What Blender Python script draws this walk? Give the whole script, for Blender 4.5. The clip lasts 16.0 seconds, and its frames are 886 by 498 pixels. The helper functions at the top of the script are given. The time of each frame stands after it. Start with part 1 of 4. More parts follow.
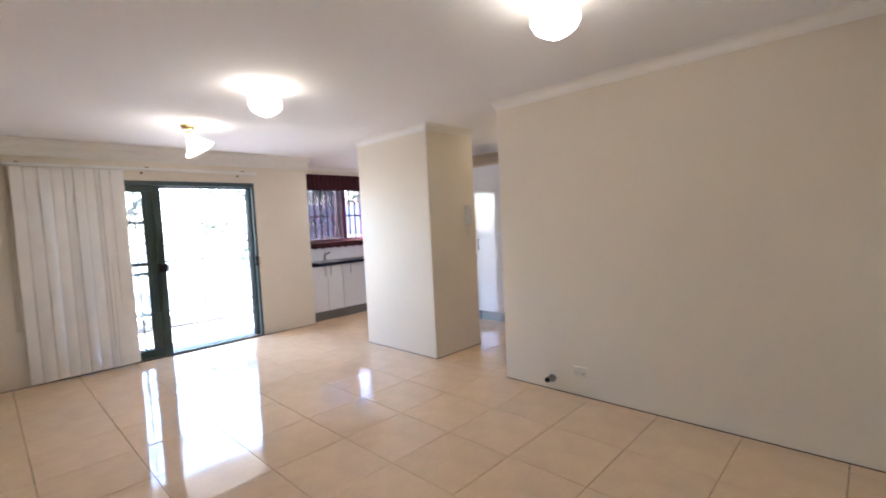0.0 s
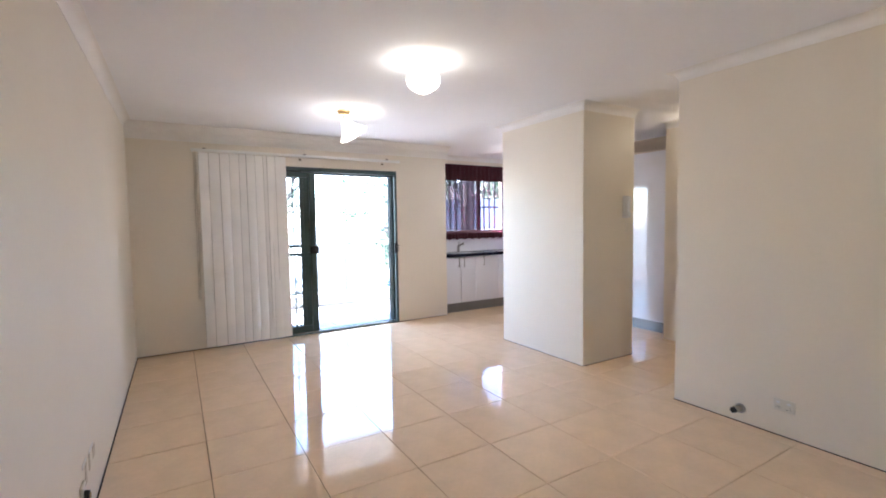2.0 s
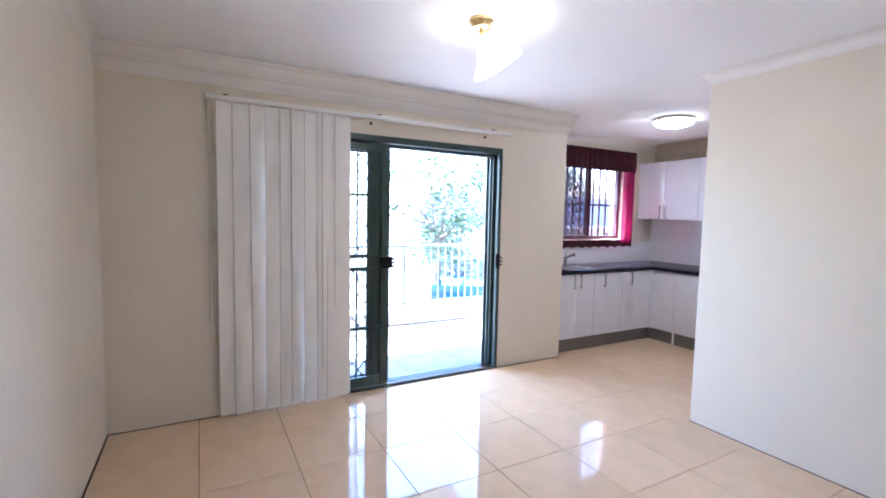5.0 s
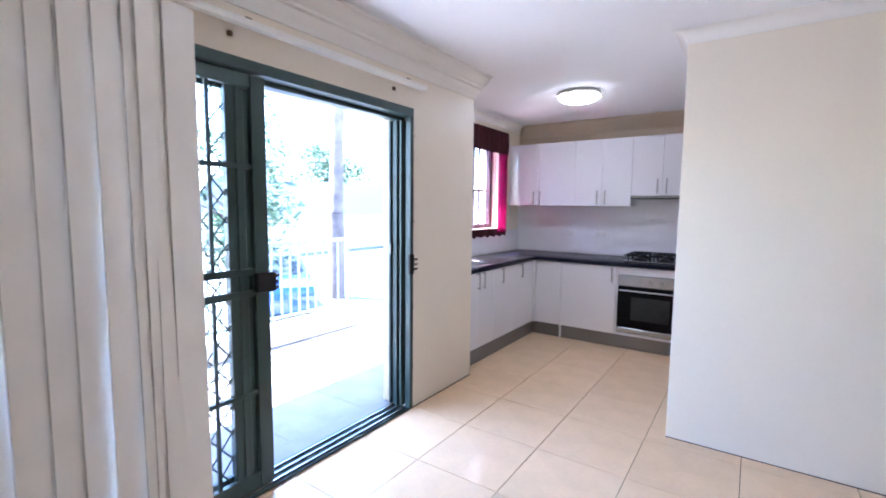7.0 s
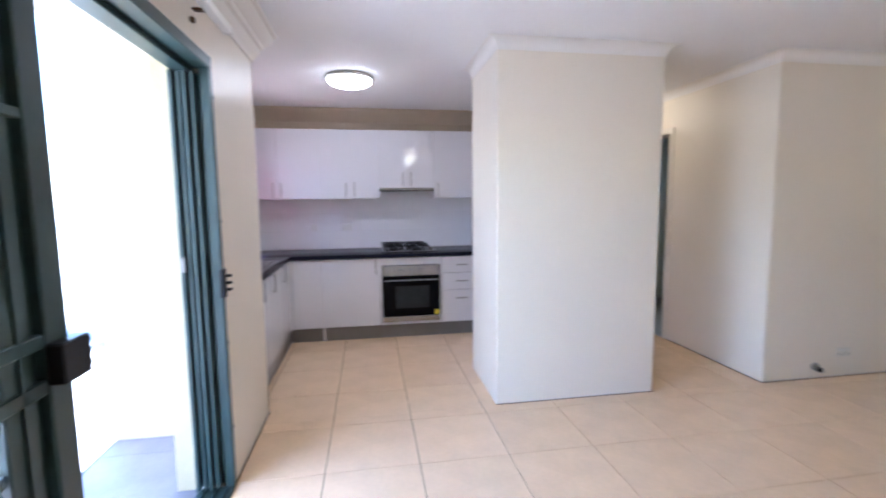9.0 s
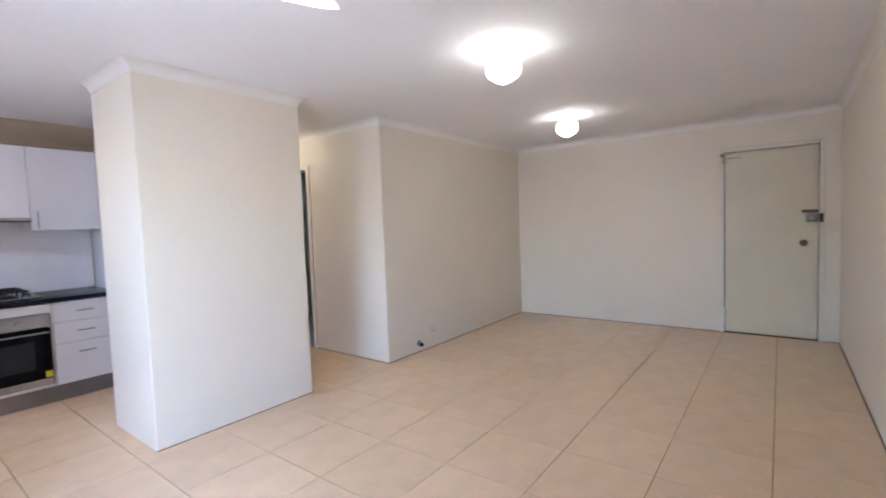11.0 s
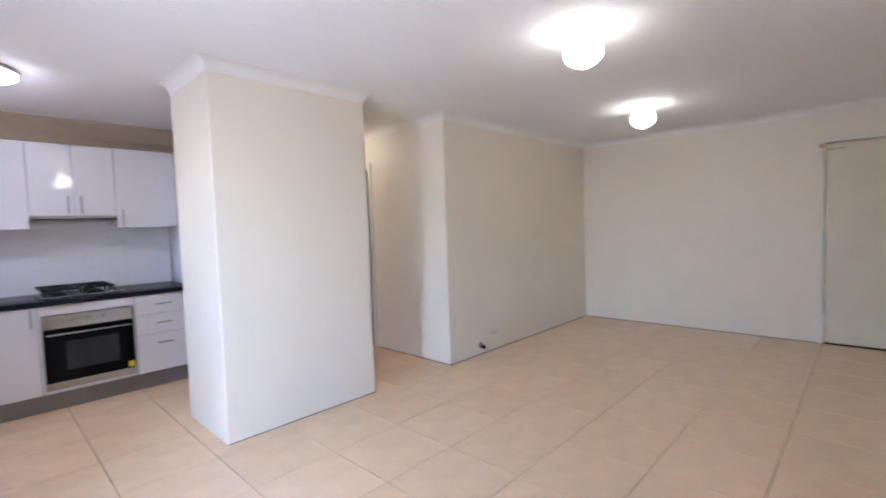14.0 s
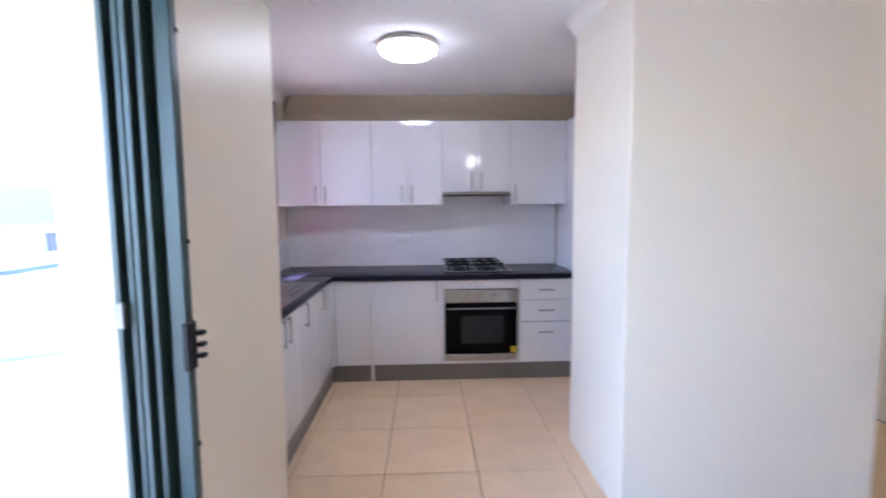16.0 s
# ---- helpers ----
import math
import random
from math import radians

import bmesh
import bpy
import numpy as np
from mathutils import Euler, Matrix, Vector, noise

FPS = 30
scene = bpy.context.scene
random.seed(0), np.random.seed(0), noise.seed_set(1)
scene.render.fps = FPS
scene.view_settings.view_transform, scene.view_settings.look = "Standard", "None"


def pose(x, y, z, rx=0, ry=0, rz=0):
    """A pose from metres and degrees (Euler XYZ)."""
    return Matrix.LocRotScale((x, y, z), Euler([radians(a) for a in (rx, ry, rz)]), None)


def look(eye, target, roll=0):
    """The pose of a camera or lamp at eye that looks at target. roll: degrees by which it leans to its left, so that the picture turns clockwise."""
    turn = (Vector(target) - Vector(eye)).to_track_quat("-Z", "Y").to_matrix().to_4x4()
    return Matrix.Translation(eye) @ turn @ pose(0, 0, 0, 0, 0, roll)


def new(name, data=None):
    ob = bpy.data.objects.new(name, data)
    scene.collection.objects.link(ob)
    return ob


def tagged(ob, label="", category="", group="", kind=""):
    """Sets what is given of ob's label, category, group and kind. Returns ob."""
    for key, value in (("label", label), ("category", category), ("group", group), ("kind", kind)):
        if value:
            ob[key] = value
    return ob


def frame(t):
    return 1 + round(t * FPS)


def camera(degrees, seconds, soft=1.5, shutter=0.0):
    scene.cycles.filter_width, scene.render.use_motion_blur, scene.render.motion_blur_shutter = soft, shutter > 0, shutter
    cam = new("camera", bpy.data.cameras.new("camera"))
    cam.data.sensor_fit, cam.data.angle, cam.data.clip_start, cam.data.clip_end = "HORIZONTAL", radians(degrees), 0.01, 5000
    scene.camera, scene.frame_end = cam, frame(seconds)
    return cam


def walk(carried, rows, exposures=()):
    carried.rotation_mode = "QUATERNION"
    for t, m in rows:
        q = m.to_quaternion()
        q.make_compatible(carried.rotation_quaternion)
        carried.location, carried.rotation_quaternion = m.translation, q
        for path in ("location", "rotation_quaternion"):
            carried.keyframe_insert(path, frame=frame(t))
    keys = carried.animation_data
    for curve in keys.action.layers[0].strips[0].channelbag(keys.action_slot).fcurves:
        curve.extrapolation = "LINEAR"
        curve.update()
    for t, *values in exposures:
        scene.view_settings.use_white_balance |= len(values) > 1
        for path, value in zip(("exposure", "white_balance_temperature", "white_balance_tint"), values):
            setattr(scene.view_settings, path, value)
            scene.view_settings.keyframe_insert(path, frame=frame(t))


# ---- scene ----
cam = camera(89.3, 16.0, soft=1.8, shutter=0.4)
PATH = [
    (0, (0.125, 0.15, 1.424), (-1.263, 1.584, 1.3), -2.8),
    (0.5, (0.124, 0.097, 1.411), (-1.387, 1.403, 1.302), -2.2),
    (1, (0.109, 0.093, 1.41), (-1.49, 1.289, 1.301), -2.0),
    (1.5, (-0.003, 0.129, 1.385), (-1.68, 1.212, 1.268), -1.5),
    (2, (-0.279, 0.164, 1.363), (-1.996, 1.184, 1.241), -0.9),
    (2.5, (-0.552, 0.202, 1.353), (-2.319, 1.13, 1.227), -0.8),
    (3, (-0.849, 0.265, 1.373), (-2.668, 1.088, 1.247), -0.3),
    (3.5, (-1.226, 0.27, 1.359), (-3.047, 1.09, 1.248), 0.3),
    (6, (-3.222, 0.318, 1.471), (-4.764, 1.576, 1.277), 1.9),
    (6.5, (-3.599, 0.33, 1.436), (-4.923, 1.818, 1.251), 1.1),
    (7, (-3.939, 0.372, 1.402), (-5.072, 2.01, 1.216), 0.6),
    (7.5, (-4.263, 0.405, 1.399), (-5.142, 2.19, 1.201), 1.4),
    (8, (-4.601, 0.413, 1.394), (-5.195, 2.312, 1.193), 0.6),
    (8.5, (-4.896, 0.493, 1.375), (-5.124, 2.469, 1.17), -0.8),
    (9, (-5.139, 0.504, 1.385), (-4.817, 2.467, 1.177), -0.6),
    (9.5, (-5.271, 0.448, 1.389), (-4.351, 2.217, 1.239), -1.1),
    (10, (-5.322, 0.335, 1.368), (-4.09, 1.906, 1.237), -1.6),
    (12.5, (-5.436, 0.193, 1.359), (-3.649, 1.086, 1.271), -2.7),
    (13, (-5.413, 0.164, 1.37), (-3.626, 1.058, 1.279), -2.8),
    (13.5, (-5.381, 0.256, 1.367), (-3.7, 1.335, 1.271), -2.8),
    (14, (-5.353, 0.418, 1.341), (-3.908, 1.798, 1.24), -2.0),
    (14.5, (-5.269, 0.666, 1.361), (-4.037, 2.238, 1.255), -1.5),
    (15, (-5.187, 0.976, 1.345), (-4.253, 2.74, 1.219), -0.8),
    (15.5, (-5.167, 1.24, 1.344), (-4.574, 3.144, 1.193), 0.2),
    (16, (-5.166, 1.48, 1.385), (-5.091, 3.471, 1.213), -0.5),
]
EXPOSURES = [(0.0, 4.74, 5650, 13), (3.5, 4.86, 5300, 13), (6.0, 4.72, 5080, 14), (8.5, 4.72, 5080, 14), (10.0, 4.76, 5250, 14), (12.5, 4.84, 5250, 13), (14.5, 4.76, 5200, 14), (16.0, 4.68, 5100, 15)]
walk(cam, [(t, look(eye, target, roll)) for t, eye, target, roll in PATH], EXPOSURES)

# ---- world, sun and lamps ----
SUN_ELEVATION = 64.0      # degrees
SUN_FROM = Vector((-math.cos(radians(SUN_ELEVATION)) * 0.92, -math.cos(radians(SUN_ELEVATION)) * 0.39, math.sin(radians(SUN_ELEVATION))))
world = bpy.data.worlds.new("sky")
world.use_nodes = True
scene.world = world
wn = world.node_tree
sky = wn.nodes.new("ShaderNodeTexSky")
sky.sky_type = "NISHITA"
sky.sun_disc = False
sky.sun_elevation = radians(SUN_ELEVATION)
sky.sun_rotation = math.atan2(SUN_FROM.x, SUN_FROM.y)
wn.nodes["Background"].inputs["Strength"].default_value = 0.12
wn.links.new(sky.outputs[0], wn.nodes["Background"].inputs["Color"])
sun = new("sun", bpy.data.lights.new("sun", "SUN"))
sun.data.energy, sun.data.angle, sun.data.color = 5.0, radians(0.5), (1.0, 0.95, 0.87)
sun.matrix_world = look(SUN_FROM * 30, (0, 0, 0))


GLOBE, DOME, HALL = 0.60, 1.15, 0.9      # glow of the lamps' glass


# ---- materials ----
def material(name, colour, rough=0.5, metal=0.0, vary=0.06, scale=3.0, fine=60.0, bump=0.0, coat=0.0, spec=0.5, island=0.0, object_random=0.0, second=None):
    m = bpy.data.materials.new(name)
    m.use_nodes = True
    nt = m.node_tree
    b = nt.nodes["Principled BSDF"]
    b.inputs["Roughness"].default_value = rough
    b.inputs["Metallic"].default_value = metal
    b.inputs["Coat Weight"].default_value = coat
    b.inputs["Coat Roughness"].default_value = 0.05
    b.inputs["Specular IOR Level"].default_value = spec
    co = nt.nodes.new("ShaderNodeTexCoord")
    n1 = nt.nodes.new("ShaderNodeTexNoise")
    n1.inputs["Scale"].default_value, n1.inputs["Detail"].default_value = scale, 5.0
    n2 = nt.nodes.new("ShaderNodeTexNoise")
    n2.inputs["Scale"].default_value, n2.inputs["Detail"].default_value = fine, 3.0
    for n in (n1, n2):
        nt.links.new(co.outputs["Object"], n.inputs["Vector"])
    mix = nt.nodes.new("ShaderNodeMix")
    mix.data_type = "RGBA"
    c = Vector(colour)
    low = Vector(second) if second else c * (1 - 2.2 * vary)
    mix.inputs[6].default_value = (*low, 1)
    mix.inputs[7].default_value = (*[min(1.0, v * (1 + vary)) for v in c], 1)
    ramp = nt.nodes.new("ShaderNodeMapRange")
    ramp.inputs["From Min"].default_value, ramp.inputs["From Max"].default_value = 0.22, 0.78
    nt.links.new(n1.outputs["Fac"], ramp.inputs["Value"])
    nt.links.new(ramp.outputs["Result"], mix.inputs[0])
    last = mix.outputs[2]
    grain = nt.nodes.new("ShaderNodeMix")
    grain.data_type, grain.blend_type = "RGBA", "MULTIPLY"
    grain.inputs[0].default_value = min(1.0, vary * 3)
    nt.links.new(last, grain.inputs[6])
    tone = nt.nodes.new("ShaderNodeMapRange")
    tone.inputs["From Min"].default_value, tone.inputs["From Max"].default_value = 0.3, 0.6
    tone.inputs["To Min"].default_value, tone.inputs["To Max"].default_value = 0.75, 1.0
    nt.links.new(n2.outputs["Fac"], tone.inputs["Value"])
    nt.links.new(tone.outputs["Result"], grain.inputs[7])
    last = grain.outputs[2]
    if island or object_random:
        info = nt.nodes.new("ShaderNodeNewGeometry" if island else "ShaderNodeObjectInfo")
        hue = nt.nodes.new("ShaderNodeHueSaturation")
        r = nt.nodes.new("ShaderNodeMapRange")
        a = island or object_random
        r.inputs["To Min"].default_value, r.inputs["To Max"].default_value = 1 - a, 1 + a
        nt.links.new(info.outputs["Random Per Island" if island else "Random"], r.inputs["Value"])
        nt.links.new(r.outputs["Result"], hue.inputs["Value"])
        nt.links.new(last, hue.inputs["Color"])
        last = hue.outputs["Color"]
    nt.links.new(last, b.inputs["Base Color"])
    if bump:
        bp = nt.nodes.new("ShaderNodeBump")
        bp.inputs["Strength"].default_value, bp.inputs["Distance"].default_value = bump, 0.01
        nt.links.new(n2.outputs["Fac"], bp.inputs["Height"])
        nt.links.new(bp.outputs["Normal"], b.inputs["Normal"])
    return m


def lit(name, colour, strength):
    m = bpy.data.materials.new(name)
    m.use_nodes = True
    b = m.node_tree.nodes["Principled BSDF"]
    b.inputs["Base Color"].default_value = (0.9, 0.9, 0.88, 1)
    b.inputs["Roughness"].default_value = 0.25
    b.inputs["Emission Color"].default_value = (*colour, 1)
    b.inputs["Emission Strength"].default_value = strength
    return m


def clear(name, colour, rough=0.0):
    m = bpy.data.materials.new(name)
    m.use_nodes = True
    b = m.node_tree.nodes["Principled BSDF"]
    b.inputs["Base Color"].default_value = (*colour, 1)
    b.inputs["Roughness"].default_value = rough
    b.inputs["Transmission Weight"].default_value = 1.0
    b.inputs["IOR"].default_value = 1.02
    return m


def sheer(name, colour, open_share):
    """A thin woven cloth that lets part of the light straight through."""
    m = bpy.data.materials.new(name)
    m.use_nodes = True
    nt = m.node_tree
    out = nt.nodes["Material Output"]
    nt.nodes.remove(nt.nodes["Principled BSDF"])
    tr, tl, df = (nt.nodes.new("ShaderNodeBsdf" + k) for k in ("Transparent", "Translucent", "Diffuse"))
    tr.inputs["Color"].default_value = (*[0.72 + 0.28 * min(1, c * 1.5) for c in colour], 1)
    tl.inputs["Color"].default_value = df.inputs["Color"].default_value = (*colour, 1)
    a, b = nt.nodes.new("ShaderNodeMixShader"), nt.nodes.new("ShaderNodeMixShader")
    a.inputs[0].default_value = 0.5
    nt.links.new(tl.outputs[0], a.inputs[1]), nt.links.new(df.outputs[0], a.inputs[2])
    wave = nt.nodes.new("ShaderNodeTexNoise")
    wave.inputs["Scale"].default_value = 14.0
    co = nt.nodes.new("ShaderNodeTexCoord")
    nt.links.new(co.outputs["Object"], wave.inputs["Vector"])
    rg = nt.nodes.new("ShaderNodeMapRange")
    rg.inputs["To Min"].default_value, rg.inputs["To Max"].default_value = open_share - 0.1, open_share + 0.1
    nt.links.new(wave.outputs["Fac"], rg.inputs["Value"])
    nt.links.new(rg.outputs["Result"], b.inputs[0])
    nt.links.new(a.outputs[0], b.inputs[1]), nt.links.new(tr.outputs[0], b.inputs[2])
    nt.links.new(b.outputs[0], out.inputs["Surface"])
    return m


CREAM = (0.80, 0.72, 0.595)
M_WALL = material("cream_wall_paint", CREAM, 0.42, vary=0.018, scale=1.3, fine=45, bump=0.05, spec=0.4)
M_COVE = material("off_white_cornice_paint", (0.84, 0.80, 0.745), 0.7, vary=0.02, scale=2.0, fine=40, bump=0.03)
# cream paint browned and darkened: the shade above the cupboards is in its colour
M_CREAM_SHADED = material("cream_paint_with_shade", (0.58, 0.47, 0.34), 0.5, vary=0.03, scale=2.0, fine=40)
M_CEIL = material("white_ceiling_paint", (0.89, 0.875, 0.87), 0.85, vary=0.015, scale=1.0, fine=30, bump=0.04)
M_TRIM = material("cream_trim_paint", (0.78, 0.72, 0.62), 0.35, vary=0.02, scale=4, fine=80)
M_TILE = material("polished_beige_porcelain", (0.79, 0.575, 0.365), 0.065, vary=0.045, scale=5.5, fine=38, object_random=0.025)
M_GROUT = material("brown_grout", (0.08, 0.055, 0.036), 0.95, spec=0.05, vary=0.2, scale=9, fine=120)
M_GREEN = material("dark_green_powder_coat", (0.035, 0.065, 0.062), 0.38, vary=0.12, scale=6, fine=150)
M_BLACK = material("black_plastic", (0.010, 0.010, 0.011), 0.45, vary=0.1, spec=0.25)
M_BLIND = material("off_white_blind_fabric", (0.90, 0.87, 0.825), 0.8, vary=0.03, scale=5, fine=240, bump=0.1, object_random=0.03)
nt = M_BLIND.node_tree
mix, trans = nt.nodes.new("ShaderNodeMixShader"), nt.nodes.new("ShaderNodeBsdfTranslucent")
trans.inputs["Color"].default_value = (0.82, 0.77, 0.70, 1)
mix.inputs[0].default_value = 0.03
nt.links.new(nt.nodes["Principled BSDF"].outputs[0], mix.inputs[1]), nt.links.new(trans.outputs[0], mix.inputs[2])
nt.links.new(mix.outputs[0], nt.nodes["Material Output"].inputs["Surface"])
# darker blind tone that stands in for the shadow at slat overlaps
M_OVERLAP_SHADE = material("blind_overlap_shade", (0.56, 0.52, 0.465), 0.85, vary=0.25, scale=3, fine=120)
M_RAILW = material("ivory_enamel", (0.84, 0.82, 0.77), 0.3, vary=0.03)
M_GLOSS = material("white_gloss_laminate", (0.75, 0.74, 0.775), 0.07, vary=0.012, scale=2, fine=30, coat=0.5)
M_CARCASS = material("white_melamine", (0.74, 0.73, 0.73), 0.4, vary=0.02)
M_STONE = material("dark_speckled_laminate", (0.014, 0.014, 0.03), 0.25, spec=0.15, vary=0.4, scale=90, fine=400, second=(0.006, 0.006, 0.01))
M_KICK = material("brushed_grey_kickboard", (0.22, 0.21, 0.205), 0.35, metal=0.6, vary=0.06, scale=3, fine=200)
M_STEEL = material("brushed_stainless_steel", (0.42, 0.42, 0.425), 0.27, metal=1.0, vary=0.05, scale=4, fine=180)
M_NICKEL = material("satin_nickel", (0.34, 0.335, 0.33), 0.3, metal=1.0, vary=0.03)
M_OVENGLASS = material("black_oven_glass", (0.004, 0.004, 0.005), 0.04, vary=0.1, spec=0.1)
M_OVENWIN = material("smoked_oven_window", (0.025, 0.028, 0.032), 0.05, vary=0.2, spec=0.25)
M_SPLASH = material("white_gloss_wall_tile", (0.84, 0.835, 0.86), 0.09, vary=0.015, scale=5, fine=50, object_random=0.012)
M_SPLASHG = material("pale_grout", (0.74, 0.735, 0.75), 0.8, vary=0.05)
M_RED = material("dark_red_curtain_cloth", (0.05, 0.003, 0.009), 0.85, vary=0.15, scale=20, fine=250, bump=0.2)
M_SHEER = sheer("red_sheer_cloth", (0.30, 0.008, 0.07), 0.92)
M_SHEER2 = sheer("gathered_red_sheer_cloth", (0.34, 0.008, 0.10), 0.45)
M_WINFRAME = material("dark_window_aluminium", (0.06, 0.045, 0.05), 0.4, metal=0.3, vary=0.1)
M_PLASTIC = material("ivory_plastic", (0.74, 0.69, 0.58), 0.3, vary=0.03)
M_WHITEP = material("white_plastic", (0.82, 0.81, 0.80), 0.25, vary=0.02)
M_DOOR = material("cream_door_paint", (0.72, 0.65, 0.49), 0.3, vary=0.03, scale=2.5, fine=60, bump=0.02)
M_BRASS = material("pale_brass", (0.72, 0.56, 0.28), 0.25, metal=0.9, vary=0.05)
M_BROWN = material("bronze_metal", (0.16, 0.09, 0.05), 0.35, metal=0.7, vary=0.1)
M_GLASS = clear("clear_glass", (0.97, 0.99, 0.99))
M_GLOBE = lit("lit_opal_glass", (1.0, 0.86, 0.66), GLOBE)
M_DOME = lit("lit_frosted_dome", (1.0, 0.95, 0.89), DOME)
M_HALL = lit("lit_hall_dome", (1.0, 0.82, 0.54), HALL)
M_BALC = material("grey_balcony_tile", (0.17, 0.162, 0.175), 0.6, vary=0.12, scale=4, fine=70, bump=0.1, object_random=0.06)
M_RENDERY = material("cream_exterior_render", (0.52, 0.44, 0.28), 0.8, vary=0.06, scale=3, fine=90, bump=0.2)
M_RENDERW = material("white_exterior_paint", (0.58, 0.57, 0.55), 0.7, vary=0.05, scale=3, fine=80, bump=0.1)
M_RAILG = material("pale_mint_enamel", (0.13, 0.18, 0.165), 0.35, vary=0.04)
M_GROUND = material("pale_dry_ground", (0.17, 0.17, 0.165), 0.95, vary=0.2, scale=0.6, fine=14, bump=0.3)
M_BARK = material("pale_smooth_bark", (0.14, 0.11, 0.10), 0.85, vary=0.25, scale=3, fine=30, bump=0.5)
M_LEAF = material("green_leaves", (0.06, 0.10, 0.048), 0.5, vary=0.15, scale=2, fine=20, island=0.5)
M_CAR = material("blue_car_paint", (0.008, 0.045, 0.30), 0.15, vary=0.02, coat=0.8)
M_CARGLASS = material("car_window_glass", (0.03, 0.04, 0.05), 0.05, vary=0.1)
M_TYRE = material("black_rubber", (0.02, 0.02, 0.02), 0.8, vary=0.2)
M_ROOF = material("blue_grey_roof_sheet", (0.012, 0.026, 0.055), 0.55, vary=0.15, scale=1.5, fine=9)
M_BRICKH = material("pale_brick_house", (0.44, 0.38, 0.33), 0.85, vary=0.12, scale=3, fine=20)
M_BATH = material("grey_green_bathroom_wall", (0.62, 0.66, 0.60), 0.3, vary=0.04)
M_BATHF = material("pale_blue_bathroom_floor", (0.55, 0.63, 0.66), 0.2, vary=0.05)
M_PATCH = material("white_filler_and_strip", (0.80, 0.78, 0.74), 0.6, vary=0.08, scale=30)
M_STAIN = material("beige_scuff_paint", (0.62, 0.53, 0.40), 0.5, vary=0.1, scale=30)
M_YELLOW = material("yellow_sticker", (0.80, 0.62, 0.03), 0.4, vary=0.03)


# ---- mesh helpers ----
def box(bm, x0, x1, y0, y1, z0, z1, bevel=0.0, segments=1):
    made = bmesh.ops.create_cube(bm, size=1.0, matrix=Matrix.Translation(((x0 + x1) / 2, (y0 + y1) / 2, (z0 + z1) / 2)) @ Matrix.Diagonal((abs(x1 - x0), abs(y1 - y0), abs(z1 - z0), 1)))
    if bevel:
        edges = list({e for v in made["verts"] for e in v.link_edges})
        bmesh.ops.bevel(bm, geom=edges, offset=bevel, segments=segments, profile=0.5, affect="EDGES")
    return bm


def one_box(*a, **k):
    return box(bmesh.new(), *a, **k)


def rod(bm, a, b, r, r2=None, seg=12):
    a, b = Vector(a), Vector(b)
    m = Matrix.Translation((a + b) / 2) @ (b - a).to_track_quat("Z", "Y").to_matrix().to_4x4()
    bmesh.ops.create_cone(bm, cap_ends=True, segments=seg, radius1=r, radius2=r if r2 is None else r2, depth=(b - a).length, matrix=m)
    return bm


def lathe(bm, profile, m, seg=32):
    """Turn (radius, height) pairs round the local z of m."""
    rings = []
    for r, z in profile:
        rings.append([bm.verts.new(m @ Vector((r * math.cos(2 * math.pi * i / seg), r * math.sin(2 * math.pi * i / seg), z))) for i in range(seg)])
    for a, b in zip(rings, rings[1:]):
        for i in range(seg):
            bm.faces.new((a[i], a[(i + 1) % seg], b[(i + 1) % seg], b[i]))
    if profile[0][0] > 1e-4:
        bm.faces.new(rings[0][::-1])
    if profile[-1][0] > 1e-4:
        bm.faces.new(rings[-1])
    bmesh.ops.remove_doubles(bm, verts=list(bm.verts), dist=1e-5)
    return bm


def to_mesh(name, bm, mat, smooth=False):
    bmesh.ops.recalc_face_normals(bm, faces=list(bm.faces))
    me = bpy.data.meshes.new(name)
    bm.to_mesh(me)
    bm.free()
    me.materials.append(mat)
    if smooth:
        me.shade_smooth()
        me.set_sharp_from_angle(angle=radians(35))
    return me


def thing(name, loc, label, category, group="", kind=""):
    ob = new(name)
    ob.empty_display_size = 0.05
    ob.location = loc
    return tagged(ob, label, category, group, kind)


def part(name, bm, mat, parent, label="", smooth=False):
    ob = new(name, to_mesh(name, bm, mat, smooth))
    ob.parent = parent
    if parent.parent is None:
        ob.matrix_parent_inverse = Matrix.Translation(-parent.location)
    return tagged(ob, label)


def structure(name, bm, mat, label, category="", smooth=False):
    return tagged(new(name, to_mesh(name, bm, mat, smooth)), label, category or name.split("_")[0], kind="structure")


def solo(name, bm, mat, label, category, group="", smooth=False):
    return tagged(new(name, to_mesh(name, bm, mat, smooth)), label, category, group)


# ---- plan ----
CEIL = 2.41
WEST, EAST, SOUTH, NORTH = -5.83, 0.62, -0.24, 3.34      # living room
KW, KN, KS = -6.45, 5.70, 3.52                            # kitchen: west, north and south walls
PX0, PX1, PY0, PY1 = -4.31, -3.14, 3.355, 4.068           # free-standing pier
HX0, HX1, HN = -3.18, -2.24, 6.20                         # hall
DY0, DY1, DZ = 0.55, 2.745, 2.045                         # balcony door opening
OUT = -6.09                                               # outer face of the west wall
TOP = 2.60

bm = one_box(OUT + 0.002, 0.82, SOUTH - 0.2, 3.43, -0.25, -0.006)
box(bm, -6.70, 0.82, 3.43, HN + 0.1, -0.25, -0.006)
floor = structure("floor", bm, M_GROUT, "dark grout bed under polished beige floor tiles")
bm = one_box(OUT, 0.82, SOUTH - 0.2, 3.43, CEIL, TOP)
box(bm, -6.70, 0.82, 3.43, HN + 0.1, CEIL, TOP)
structure("ceiling", bm, M_CEIL, "white painted flat plaster ceiling")

